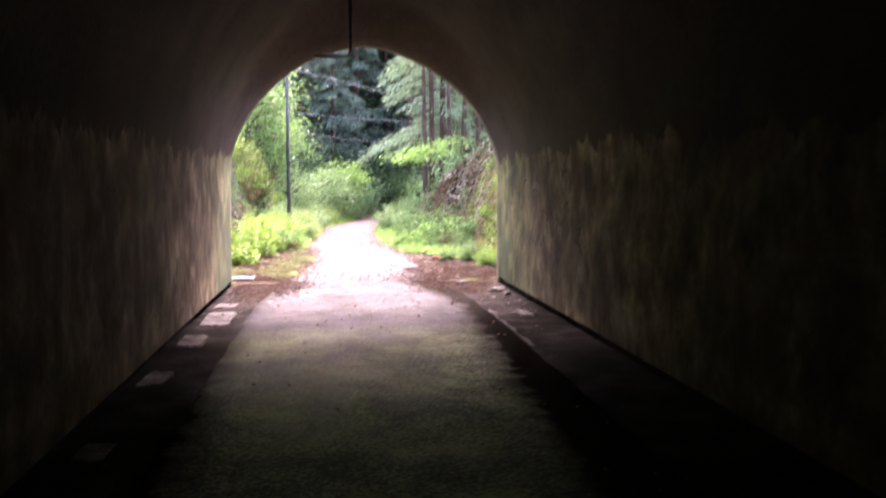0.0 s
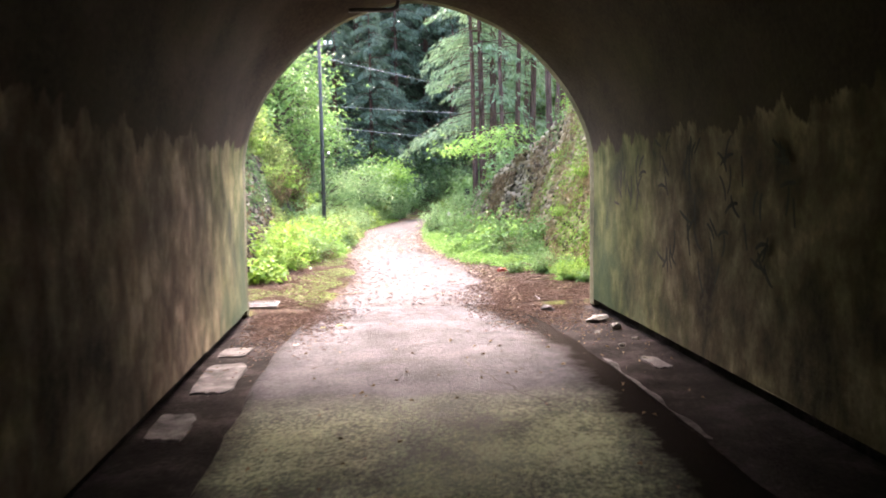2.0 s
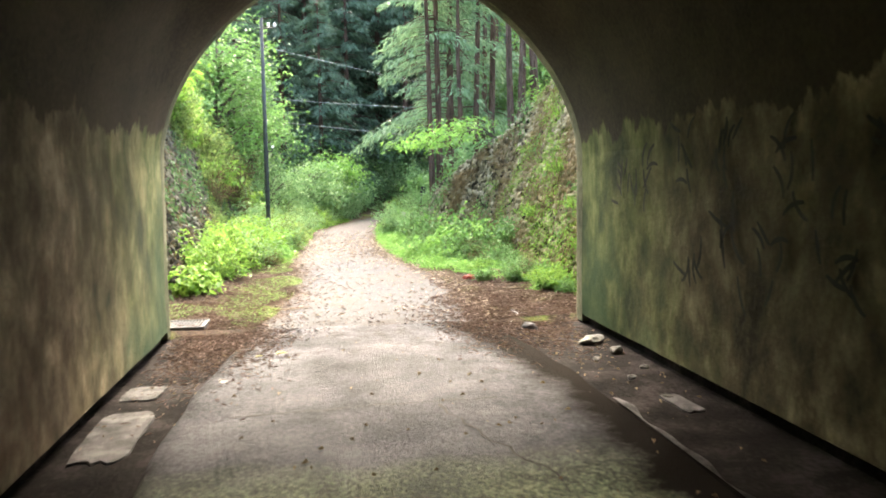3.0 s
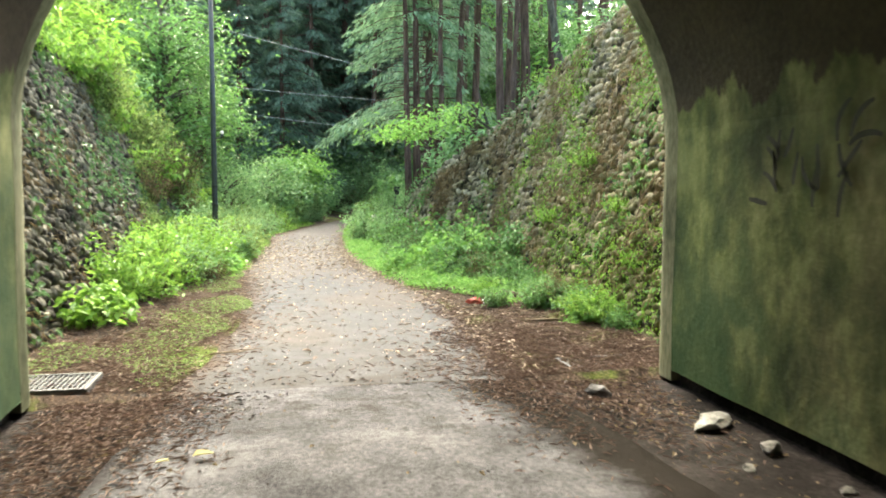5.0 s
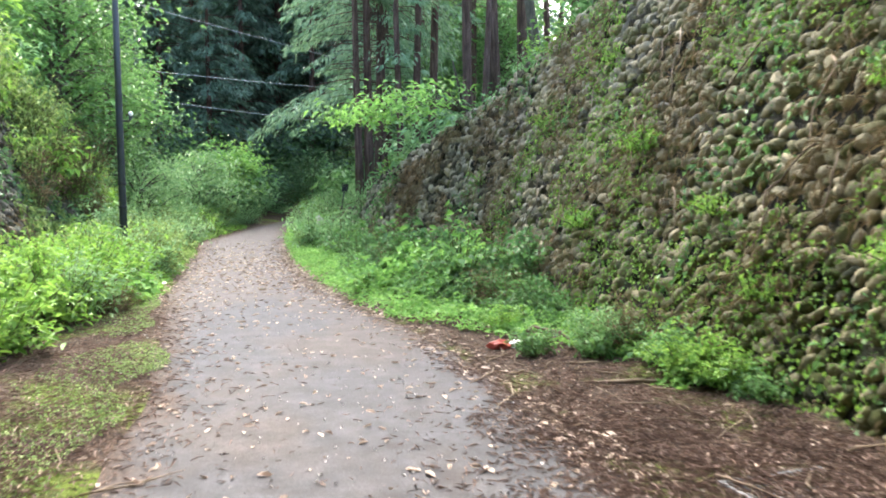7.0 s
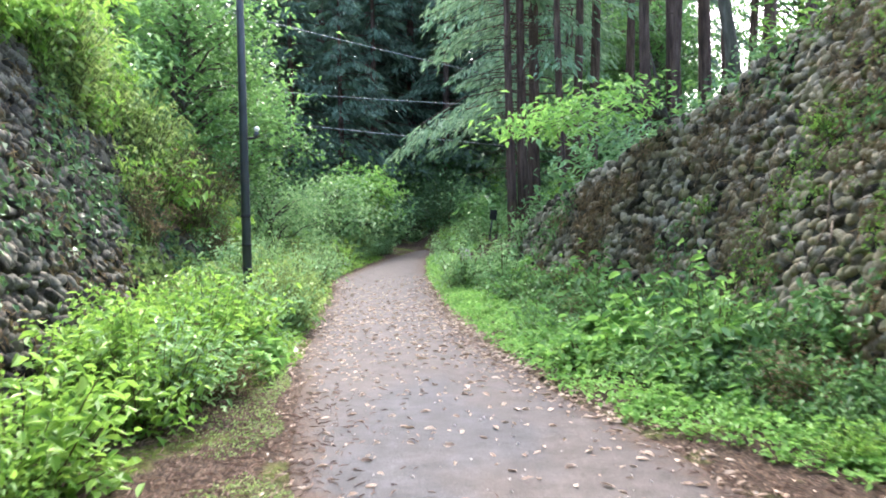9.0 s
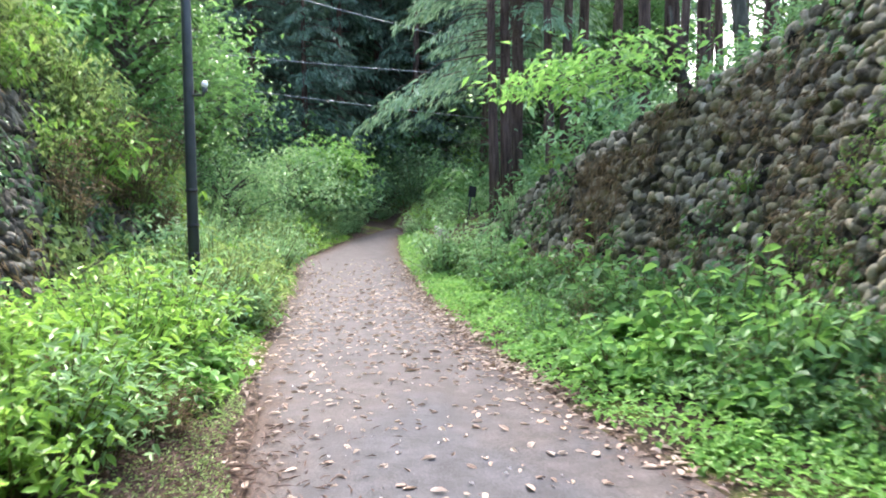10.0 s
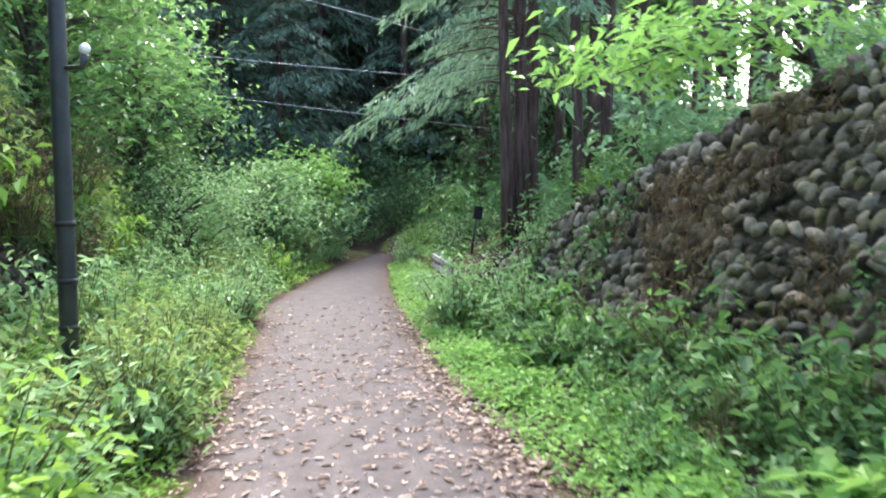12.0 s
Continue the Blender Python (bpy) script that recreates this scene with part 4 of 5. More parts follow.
# verge and wall foot on the east side
y = 15.9
while y < 24.5:
    lo = lerp_table(PATH_RIGHT, y) + 0.55 + max(0, 17.3 - y) * 0.35
    hi = lerp_table(RIGHT_BASE, y) + 0.05
    for _ in range(3):
        if hi > lo:
            u = R.random()
            x = lo + (hi - lo) * u
            placed(R.choice([wild_a, wild_c, wild_a] if u < 0.5 or y < 18.5 else [wild_a, wild_b, wild_c]), x, y + R.uniform(-0.3, 0.3), (0.45 + 0.5 * u) * R.uniform(0.8, 1.1) * min(1.0, 0.55 + 0.2 * (y - 15.9)), R.uniform(0, 360))
    y += 0.55
row_of([wild_b, wild_b, wild_a], [(lerp_table(RIGHT_BASE, y) + R.uniform(-0.3, 0.2), y) for y in (17.6, 19.3, 20.6, 21.9, 23.3)], random.Random(5), (0.75, 1.05))
row_of([wild_b], [(1.58, 18.75), (1.85, 18.3)], random.Random(6), (0.8, 0.95))
row_of([brown_a], [(1.9, 17.2), (1.6, 18.2), (2.1, 19.3), (1.5, 20.6), (1.8, 21.8), (2.2, 15.2)], random.Random(7), (0.35, 0.55))
re = random.Random(19)
for i in range(26):
    y = re.uniform(13.7, 17.4)
    x = 2.38 - re.random() ** 1.4 * min(0.95, (y - 13.3) * 0.4)
    placed(re.choice([wild_a, soft_a, wild_c, lime_b, broad_a]), x, y, re.uniform(0.25, 0.48), re.uniform(0, 360))
for i in range(56):
    y = R.uniform(24, 37)
    x = lerp_table(PATH_RIGHT, y) + 0.45 + R.random() ** 1.5 * 3.2
    low = 0.4 if 26 < y < 30.5 and x < 3.2 else 1.0
    placed(R.choice([wild_a, soft_a, soft_b, lime_c]), x, y, low * R.uniform(0.5, 0.9), R.uniform(0, 360))
row_of([wild_a, soft_a, soft_b], [(R.uniform(1.35, 2.3), R.uniform(23.8, 25.4)) for _ in range(12)], R, (0.6, 0.85))
# undergrowth on the bank above the wall, and far off
under = Thicket("forest_thicket", "green undergrowth between the forest trunks")
for i in range(140):
    y = R.uniform(19.5, 46)
    x = max(lerp_table(RIGHT_BASE, y) + BATTER * lerp_table(RIGHT_TOP, y), 2.2) + R.uniform(0.3, 14)
    x += 1.0 if 25 < y < 31.5 else 0.0
    under.add(R.choice([soft_b, wild_a, soft_a, lime_b]), x, y, R.uniform(0.8, 1.8), R.uniform(0, 360))
for i in range(120):
    x, y = R.uniform(-10, 13), R.uniform(35.5, 47)
    if not lerp_table(PATH_LEFT, y) - 1.2 < x < lerp_table(PATH_RIGHT, y) + 1.0:
        under.add(R.choice([dark_a, soft_b, wild_a] if y < 42 else [dark_a]), x, y, R.uniform(0.8, 1.7), R.uniform(0, 360))
for i in range(46):
    y = R.uniform(16.5, 24.5)
    x = lerp_table(RIGHT_BASE, y) + BATTER * lerp_table(RIGHT_TOP, y) + R.uniform(0.5, 6.5)
    under.add(R.choice([soft_b, wild_a, soft_a]), x, y, R.uniform(0.6, 1.3), R.uniform(0, 360))
under.build()

for i in range(38):
    y = R.uniform(16.6, 25)
    u = R.random()
    placed(R.choice([broad_a, broad_b, broad_b]), lerp_table(PATH_RIGHT, y) + 0.3 + max(0, 17.6 - y) * 0.4 + 0.9 * u, y, (0.5 + 0.5 * u) * R.uniform(0.75, 1.15), R.uniform(0, 360))
# small ferns that grow out of the east wall
fern = make_shrub("fern", "small green fern growing out of the wall", "fern", 14, 0.3, 0.28, 14, 24, (0.06, 0.35), M_LEAF_LIME, (2.36 + BATTER * 1.68 - 0.04, 16.24, 1.62), "ferns on the wall", 0.7, 0.1)
for y, z, s in ((13.7, 1.9, 0.9), (14.3, 2.6, 1.1), (14.9, 1.1, 0.8), (15.6, 2.9, 0.8), (16.9, 0.9, 1.0), (13.3, 2.9, 1.0), (18.8, 2.0, 0.9), (17.6, 2.6, 0.7), (13.2, 0.9, 0.9), (20.3, 1.3, 0.8), (14.2, 0.6, 0.9)):
    placed(fern, lerp_table(RIGHT_BASE, y) + BATTER * z - 0.05, y, s, R.uniform(0, 360), z)


def ground_cover(name, label, seed, n, spot, leaf, tall, material):
    """A low carpet of leaves: too many to count."""
    nrg, rng = np.random.default_rng(seed), random.Random(seed)
    q = np.zeros((n, 3))
    for i in range(n):
        x, y, h = spot(rng)
        q[i] = (x, y, max(land(x, y), 0.0) + 0.01 + h * rng.random() ** 0.8 * tall)
    d = scatter_dirs(nrg, n, 0.35)
    s = leaf[0] * nrg.uniform(0.5, 1.3, n)
    ob = new(name, to_mesh(name, [(broad_arrays if leaf[0] > 0.05 and n < 25000 else leaf_arrays)(nrg, q, d, near_up(nrg, n, 0.4), s, s * leaf[1])], material))
    return tagged(ob, label, "ground cover", kind="stuff")


def east_verge(rng):
    y = rng.uniform(14.1, 33)
    u = rng.random()
    start = lerp_table(PATH_RIGHT, y) + 0.06 + max(0, 17.2 - y) * 0.42
    w = 1.0 + 0.25 * math.sin(y * 2.1) + 0.2 * math.sin(y * 5.3)
    clump = 0.45 + 0.55 * max(0.0, noise.noise((u * w * 2.2, y * 2.2, 9.0)) + 0.4)
    return start + u * w + rng.uniform(-0.05, 0.05), y, (0.35 + 0.65 * min(1, u * 2.5)) * clump


def west_verge(rng):
    y = rng.uniform(18.6, 33)
    u = rng.random()
    clump = 0.4 + 0.6 * max(0.0, noise.noise((u * 2.2, y * 2.2, 4.0)) + 0.4)
    return lerp_table(PATH_LEFT, y) - 0.08 - u * 0.7 - max(0, 19.3 - y) * 0.3 + rng.uniform(-0.05, 0.05), y, (0.3 + 0.7 * u) * clump


def banks(rng):
    y = rng.uniform(17, 42)
    if rng.random() < 0.6:
        x = max(lerp_table(RIGHT_BASE, y) + BATTER * lerp_table(RIGHT_TOP, y), 2.0) + rng.uniform(0.1, 8)
    else:
        x = lerp_table(LEFT_BASE, y) - BATTER * lerp_table(LEFT_TOP, y) - rng.uniform(0, 4)
    return x, y, 1.0


ground_cover("low_weeds", "fresh green low weeds along the asphalt edge", 21, 24000, east_verge, (0.048, 0.7), 0.2, M_LEAF_FRESH)
ground_cover("low_weeds", "yellow-green low weeds and grass along the path", 22, 9000, west_verge, (0.055, 0.4), 0.26, M_LEAF_LIME)
ground_cover("forest_undergrowth", "low green undergrowth on the forest floor", 23, 30000, banks, (0.11, 0.5), 0.5, M_LEAF_GREEN)

# ---- trees ----
cedar_a = make_cedar("tall cedar with red-brown bark beside the path", 31, 14, 0.115, 5.6, 40, 2.1, 110, M_NEEDLE, (2.88, 28.6, land(2.88, 28.6)), (0, 0), 60)
cedar_b = make_cedar("slim cedar with red-brown bark beside the path", 32, 13, 0.1, 5.2, 36, 1.8, 100, M_NEEDLE, (2.62, 28.45, land(2.62, 28.45)), (-0.1, 0.1), 40)
cedar_c = make_cedar("cedar with low hanging green boughs by the path bend", 33, 12, 0.15, 2.6, 64, 3.1, 150, M_NEEDLE, (3.35, 29.7, land(3.35, 29.7)))
cedar_d = make_cedar("tall dark cedar in the forest", 34, 17, 0.2, 5.0, 60, 2.7, 120, M_NEEDLE_DARK, (-4.5, 44, 1.0), (0, 0), 24, (0.14, 0.36))
cedar_e = make_cedar("dense dark cedar with boughs to the ground", 35, 12, 0.18, 0.6, 90, 3.0, 140, M_NEEDLE_DARK, (0.5, 43.5, 0.9), (0, 0), 4, (0.12, 0.32))
thin = make_cedar("slender forest tree with a bare trunk", 36, 13, 0.1, 7.5, 26, 1.8, 60, M_NEEDLE, (4.0, 28.5, 2.0), (0.2, 0), 12)
thin_b = make_cedar("straight forest tree with a bare trunk", 37, 14, 0.13, 8.5, 26, 2.0, 60, M_NEEDLE, (5.6, 27.4, 3.3), (-0.5, 0.2), 16)
for x, y, s in ((-8, 46, 1.1), (-1.5, 49, 1.1), (3.5, 50, 1.0), (-11, 41, 1.0), (8, 52, 1.1), (-6.5, 38, 0.8), (12, 47, 1.0), (-3, 56, 1.3), (5, 58, 1.3), (-14, 50, 1.2), (14, 58, 1.2), (-9.5, 33, 0.8), (0.8, 54, 1.2), (7.5, 44, 0.9), (11.5, 43, 0.9), (5.6, 41, 0.8), (9.5, 45.5, 0.9)):
    placed(cedar_d, x, y, s, R.uniform(0, 360))
for x, y, s in ((-2.6, 42, 1.0), (-6, 42.5, 1.1), (3.4, 44.5, 1.0), (6.5, 46, 1.1), (-9.5, 44, 1.2), (10.5, 49, 1.1), (0.5, 47, 1.2), (-4, 47.5, 1.2), (-0.8, 40.2, 0.8), (-4.2, 39, 0.9), (-7.5, 40.5, 1.1), (2.2, 46.5, 1.3), (5, 49, 1.4), (-1.5, 51, 1.5), (8.3, 49.5, 1.3), (-7, 50, 1.5), (3.2, 54, 1.6), (-12, 46, 1.3), (13, 53, 1.4)):
    placed(cedar_e, x, y, s, R.uniform(0, 360))
placed(cedar_c, 4.6, 34.4, 1.05, 140)
for i in range(15):
    placed(cedar_e, -21 + 3 * i + R.uniform(-0.8, 0.8), R.uniform(58, 66), R.uniform(1.7, 2.2), R.uniform(0, 360))
for x, y, s in ((4.4, 24.7, 0.72), (3.4, 27.6, 0.9), (4.7, 29.8, 1.0), (4.6, 26.4, 0.9), (6.6, 28.2, 1.15), (7.8, 27.9, 1.2), (5.2, 33.5, 1.0), (6.2, 31.5, 1.0), (8.6, 31, 1.1), (7.4, 34.5, 1.0), (9.8, 29.5, 1.1), (10.5, 33.5, 1.1), (4.4, 37, 1.0), (6.8, 38.5, 1.1), (9, 37, 1.0), (11.8, 37.5, 1.1), (8.3, 24.8, 1.1), (6.4, 24.3, 1.0), (11.5, 27, 1.1), (13, 31, 1.1), (10.2, 23.5, 1.0), (13.5, 24.5, 1.1), (14.5, 35, 1.1), (7.2, 21.2, 1.0), (9.5, 20, 1.0)):
    placed(R.choice([thin, thin_b]), x, y, s, R.uniform(0, 360))

# broad-leaved trees
make_broadleaf("small_tree", "small tree with flat sprays of bright leaves over the wall", 41, 1.3, 0.04, 20, 52, ((-1.35, -0.8, 0.45), (1.15, 0.65, 0.2)), (0.135, 0.38), M_LEAF_FRESH, (3.5, 22.4, 2.1), (-0.5, -0.2), 0.9)
leafy_a = make_broadleaf("leafy_tree", "leafy green tree on the bank behind the pole", 42, 5.0, 0.1, 80, 80, ((0.3, 0, 3.0), (1.7, 1.7, 2.4)), (0.16, 0.5), M_LEAF_GREEN, (-3.6, 27.0, 0.9))
leafy_b = make_broadleaf("leafy_tree", "bright yellow-green leafy tree above the wall", 43, 4.5, 0.09, 70, 100, ((0.4, 0, 2.6), (1.7, 1.6, 2.0)), (0.12, 0.5), M_LEAF_LIME, (-6.3, 18.6, 4.2))
make_broadleaf("leafy_bush", "tall leafy bush beside the path bend", 44, 2.2, 0.05, 46, 80, ((0, 0, 1.7), (0.95, 0.95, 0.95)), (0.17, 0.5), M_LEAF_FRESH, (-0.35, 34.7, 0.02))
make_broadleaf("leafy_bush", "spreading leafy bush on the slope by the bend", 47, 1.7, 0.05, 46, 80, ((0, 0, 1.2), (1.3, 1.0, 0.85)), (0.13, 0.5), M_LEAF_MINT, (-1.1, 32.4, 0.05))
make_broadleaf("leafy_bush", "rounded leafy bush beside the path", 45, 1.4, 0.05, 46, 80, ((0, 0, 1.0), (1.2, 1.0, 0.8)), (0.1, 0.45), M_LEAF_MINT, (-2.2, 29.6, 0.1))
placed(leafy_a, -3.2, 31.0, 0.9, 100)
placed(leafy_a, -5.4, 29.5, 1.2, 200)
placed(leafy_a, -5.8, 34.5, 1.2, 30)
for x, y, s in ((8.6, 35.5, 1.2), (12.5, 34, 1.3), (10.5, 39.5, 1.4), (6.2, 37, 1.0)):
    placed(leafy_a, x, y, s, R.uniform(0, 360))
placed(leafy_b, -5.7, 22.4, 1.0, 120)
placed(leafy_b, -5.3, 24.6, 0.95, 230)
make_broadleaf("forest_tree", "dark leaning forest tree above the wall", 46, 6.0, 0.12, 60, 90, ((-0.4, 0.3, 5.2), (2.2, 2.0, 1.3)), (0.11, 0.5), M_LEAF_GREEN, (6.2, 26.0, 3.0), (-0.9, 0.2))

# ---- the walls, with their cobbles ----
cobble_wall("retaining_wall_east", "battered wall of mossy round cobbles", RIGHT_BASE, RIGHT_TOP, 12.45, 27.4, 1, (13.0, 16.6), 51, 19.0)
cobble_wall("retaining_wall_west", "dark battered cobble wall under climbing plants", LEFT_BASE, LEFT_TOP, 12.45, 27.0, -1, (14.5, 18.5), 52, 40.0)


def wall_scraps(name, label, seed, n, y0, y1, leaf, material, bare=0.0, side=1):
    nrg, rng = np.random.default_rng(seed), random.Random(seed)
    q = []
    while len(q) < n:
        y = rng.uniform(y0, y1)
        base, height = (RIGHT_BASE, RIGHT_TOP) if side > 0 else (LEFT_BASE, LEFT_TOP)
        z = rng.uniform(0.05, lerp_table(height, y))
        if noise.noise((y * 0.9, z * 0.9, seed)) + 0.35 * noise.noise((y * 4, z * 4, seed)) > bare:
            q.append((lerp_table(base, y) + side * (BATTER * z - rng.uniform(0.03, 0.13)), y, z))
    q = np.array(q)
    d = nrg.normal(0, 0.5, (n, 3)) + np.array([-0.4 * side, 0, -0.7])
    up = nrg.normal(0, 0.4, (n, 3)) + np.array([-side, 0, 0.4])
    s = leaf[0] * nrg.uniform(0.4, 1.3, n)
    tagged(new(name, to_mesh(name, [leaf_arrays(nrg, q, d, up, s, s * leaf[1])], material)), label, "wall plants", kind="stuff")


wall_scraps("wall_moss", "tufts of moss and tiny leaves on the cobbles", 91, 13000, 12.6, 19.5, (0.035, 0.6), M_LEAF_LIME, 0.02)
wall_scraps("wall_roots", "dry brown rootlets and leaves caught on the cobbles", 92, 13000, 12.6, 24, (0.1, 0.13), M_BROWN_LEAF, 0.02)
wall_scraps("wall_creeper", "small green creeper leaves on the cobbles", 93, 3000, 12.6, 26, (0.06, 0.6), M_LEAF_GREEN, 0.22)
wall_scraps("wall_creeper", "dark ivy leaves spread over the cobbles", 94, 4500, 12.6, 27, (0.08, 0.7), M_LEAF_DARK, 0.0, -1)
wall_scraps("wall_creeper", "yellow-green creeper trailing over the cobbles", 95, 4000, 20.6, 27, (0.09, 0.6), M_LEAF_YELLOW, 0.12, -1)
wall_scraps("wall_roots", "dry brown rootlets on the dark cobbles", 96, 4000, 12.6, 27, (0.1, 0.12), M_BROWN_LEAF, 0.05, -1)


def moss_spot(rng):
    while True:
        y = rng.uniform(12.6, 19.8)
        x = lerp_table(PATH_LEFT, y) + 0.1 - abs(rng.gauss(0, 0.4)) if y > 14 else rng.uniform(-2.6, -1.3)
        if noise.noise((x * 1.5, y * 0.9, 2.0)) > -0.02:
            return x, y, 1.0


ground_cover("moss", "yellow-green moss patches beside the asphalt", 24, 9500, moss_spot, (0.022, 0.6), 0.025, M_LEAF_YELLOW)

# ---- pole, wires, fittings ----
pole = thing("utility_pole", "slim dark steel pole standing in the weeds", "pole", (-1.95, 21.58, 0.0))
v, f = tube([(0, 0, -0.1), (0, 0, 1.0), (0, 0, 2.6), (0, 0, 4.95)], [0.052, 0.05, 0.045, 0.036], 14)
part("shaft", mesh_of("shaft", v, f, M_POLE, True), pole)
for z in (0.72, 0.98, 1.3):
    v, f = tube([(0, 0, z - 0.015), (0, 0, z + 0.015)], [0.056, 0.056], 14)
    part("band", mesh_of("band", v, f, M_BLACK, True), pole)
v, f = tube([(-0.1, 0, 4.72), (0.3, 0, 4.76)], [0.018, 0.016], 8)
part("cross_arm", mesh_of("cross_arm", v, f, M_POLE, True), pole)
for x in (0.14, 0.27):
    bm = bmesh.new()
    bmesh.ops.create_uvsphere(bm, u_segments=10, v_segments=6, radius=0.035, matrix=pose(x, 0, 4.81) @ Matrix.Diagonal((1, 1, 1.4, 1)))
    part("insulator", bm_mesh("insulator", bm, M_WHITE, True), pole, "white porcelain insulator")
lamp = part("lamp_head", mesh_of("lamp_head", *tube([(0.04, -0.02, 2.15), (0.13, -0.05, 2.15), (0.15, -0.06, 2.22)], [0.014, 0.014, 0.03], 8), M_POLE, True), pole)
bm = bmesh.new()
bmesh.ops.create_uvsphere(bm, u_segments=14, v_segments=9, radius=0.03, matrix=pose(0.15, -0.06, 2.248))
part("globe", bm_mesh("globe", bm, M_WHITE, True), lamp, "small white glass globe")


def wire(a, b, sag, label):
    a, b = Vector(a), Vector(b)
    pts = [a.lerp(b, i / 12) - Vector((0, 0, sag * 4 * (i / 12) * (1 - i / 12))) for i in range(13)]
    tagged(new("overhead_wire", mesh_of("overhead_wire", *tube(pts, [0.011] * 13, 5), M_WIRE, True)), label, "wire", "overhead wires")


wire((-6.5, 36, 7.6), (4.5, 36, 5.05), 0.05, "thick grey overhead cable across the path")
wire((-5.5, 36, 4.98), (4.5, 36, 4.3), 0.08, "thin grey overhead wire across the path")
wire((-5.5, 36, 4.2), (5.0, 36, 3.05), 0.05, "grey overhead wire across the path")

# bent pipe under the vault
v, f = tube([(-0.45, 11.2, 4.32), (-0.45, 11.2, 3.47), (-0.47, 11.2, 3.39), (-0.53, 11.2, 3.36), (-0.97, 11.2, 3.355)], [0.024] * 5, 8)
tagged(new("ceiling_pipe", mesh_of("ceiling_pipe", v, f, M_RUST, True)), "bent grey metal pipe hanging from the tunnel vault", "pipe")

# black sign on a post
sign = thing("sign", "small black board on a thin leaning post", "sign", (2.45, 29.75, land(2.45, 29.75)))
sz = 1.15 - land(2.45, 29.75)
part("post", mesh_of("post", *tube([(-0.12, 0, -0.05), (0, 0, sz + 0.05)], [0.018, 0.016], 8), M_POLE, True), sign)
bm = bmesh.new()
box_mesh(bm, (0.17, 0.03, 0.22), pose(0.0, -0.02, sz, 0, 8, 20), 0.006)
part("board", bm_mesh("board", bm, M_BLACK), sign)

# low fence by the bend
fence = thing("low_fence", "short weathered grey timber rail fence in the weeds", "fence", (1.75, 29.6, land(1.75, 29.6)))
for i in range(3):
    bm = bmesh.new()
    box_mesh(bm, (0.07, 0.07, 0.42), pose(0.05 * i, 0.75 * i - 0.75, 0.16), 0.006)
    part("post", bm_mesh("post", bm, M_PALE), fence)
for z in (0.16, 0.31):
    bm = bmesh.new()
    box_mesh(bm, (0.04, 1.7, 0.08), pose(-0.0, 0, z, 0, 0, -3.8), 0.006)
    part("rail", bm_mesh("rail", bm, M_PALE), fence)


# ---- loose things on the ground ----
def rubble(name, label, category, at, size, seed, material, group=""):
    rng = random.Random(seed)
    bm = bmesh.new()
    bmesh.ops.create_icosphere(bm, subdivisions=2, radius=0.5)
    for q in bm.verts:
        d = 1 + 0.6 * noise.noise(q.co * 2.3 + Vector((seed, 0, 0))) + 0.12 * rng.uniform(-1, 1)
        q.co = Vector((q.co.x * d * size[0], q.co.y * d * size[1], max(q.co.z * d, -0.35) * size[2]))
    ob = new(name, bm_mesh(name, bm, material))
    ob.matrix_basis = pose(at[0], at[1], at[2] + 0.33 * size[2], 0, 0, rng.uniform(0, 360))
    return tagged(ob, label, category, group)


rubble("stone", "pale broken lump of concrete by the wall foot", "stone", (1.68, 11.2, -0.02), (0.3, 0.17, 0.08), 3, M_LUMP, "lumps at the wall foot")
rubble("stone", "small pale lump of concrete by the wall foot", "stone", (1.76, 10.75, -0.02), (0.14, 0.11, 0.07), 4, M_LUMP, "lumps at the wall foot")
rubble("stone", "flat grey stone on the muddy ground", "stone", (1.29, 11.94, -0.02), (0.17, 0.1, 0.08), 5, M_SLAB)
rubble("stone", "pale flat chip of stone on the mud", "stone", (-1.55, 10.35, -0.02), (0.16, 0.07, 0.04), 6, M_PALE)
for i, (x, y) in enumerate(((1.55, 9.9), (1.6, 9.35), (1.78, 10.2), (1.5, 10.55))):
    rubble("stone", "small pale stone in the dirty gutter", "stone", (x, y, -0.03), (0.09, 0.06, 0.035), 20 + i, M_LUMP, "stones in the gutter")

# crumpled red and white wrapper
wrapper = thing("litter_wrapper", "crumpled red and white wrapper at the path edge", "litter", (1.44, 15.72, 0.02))
for name, material, off, seed, size in (("red_part", M_RED, -0.07, 7, (0.17, 0.12, 0.09)), ("white_part", M_WHITE, 0.07, 8, (0.16, 0.1, 0.07))):
    bm = bmesh.new()
    bmesh.ops.create_icosphere(bm, subdivisions=2, radius=0.5)
    for q in bm.verts:
        d = 1 + 0.5 * noise.noise(q.co * 3.1 + Vector((seed, 0, 0)))
        q.co = Vector((q.co.x * d * size[0] + off, q.co.y * d * size[1], max(q.co.z * d * size[2], -0.02) + 0.02))
    part(name, bm_mesh(name, bm, material), wrapper)


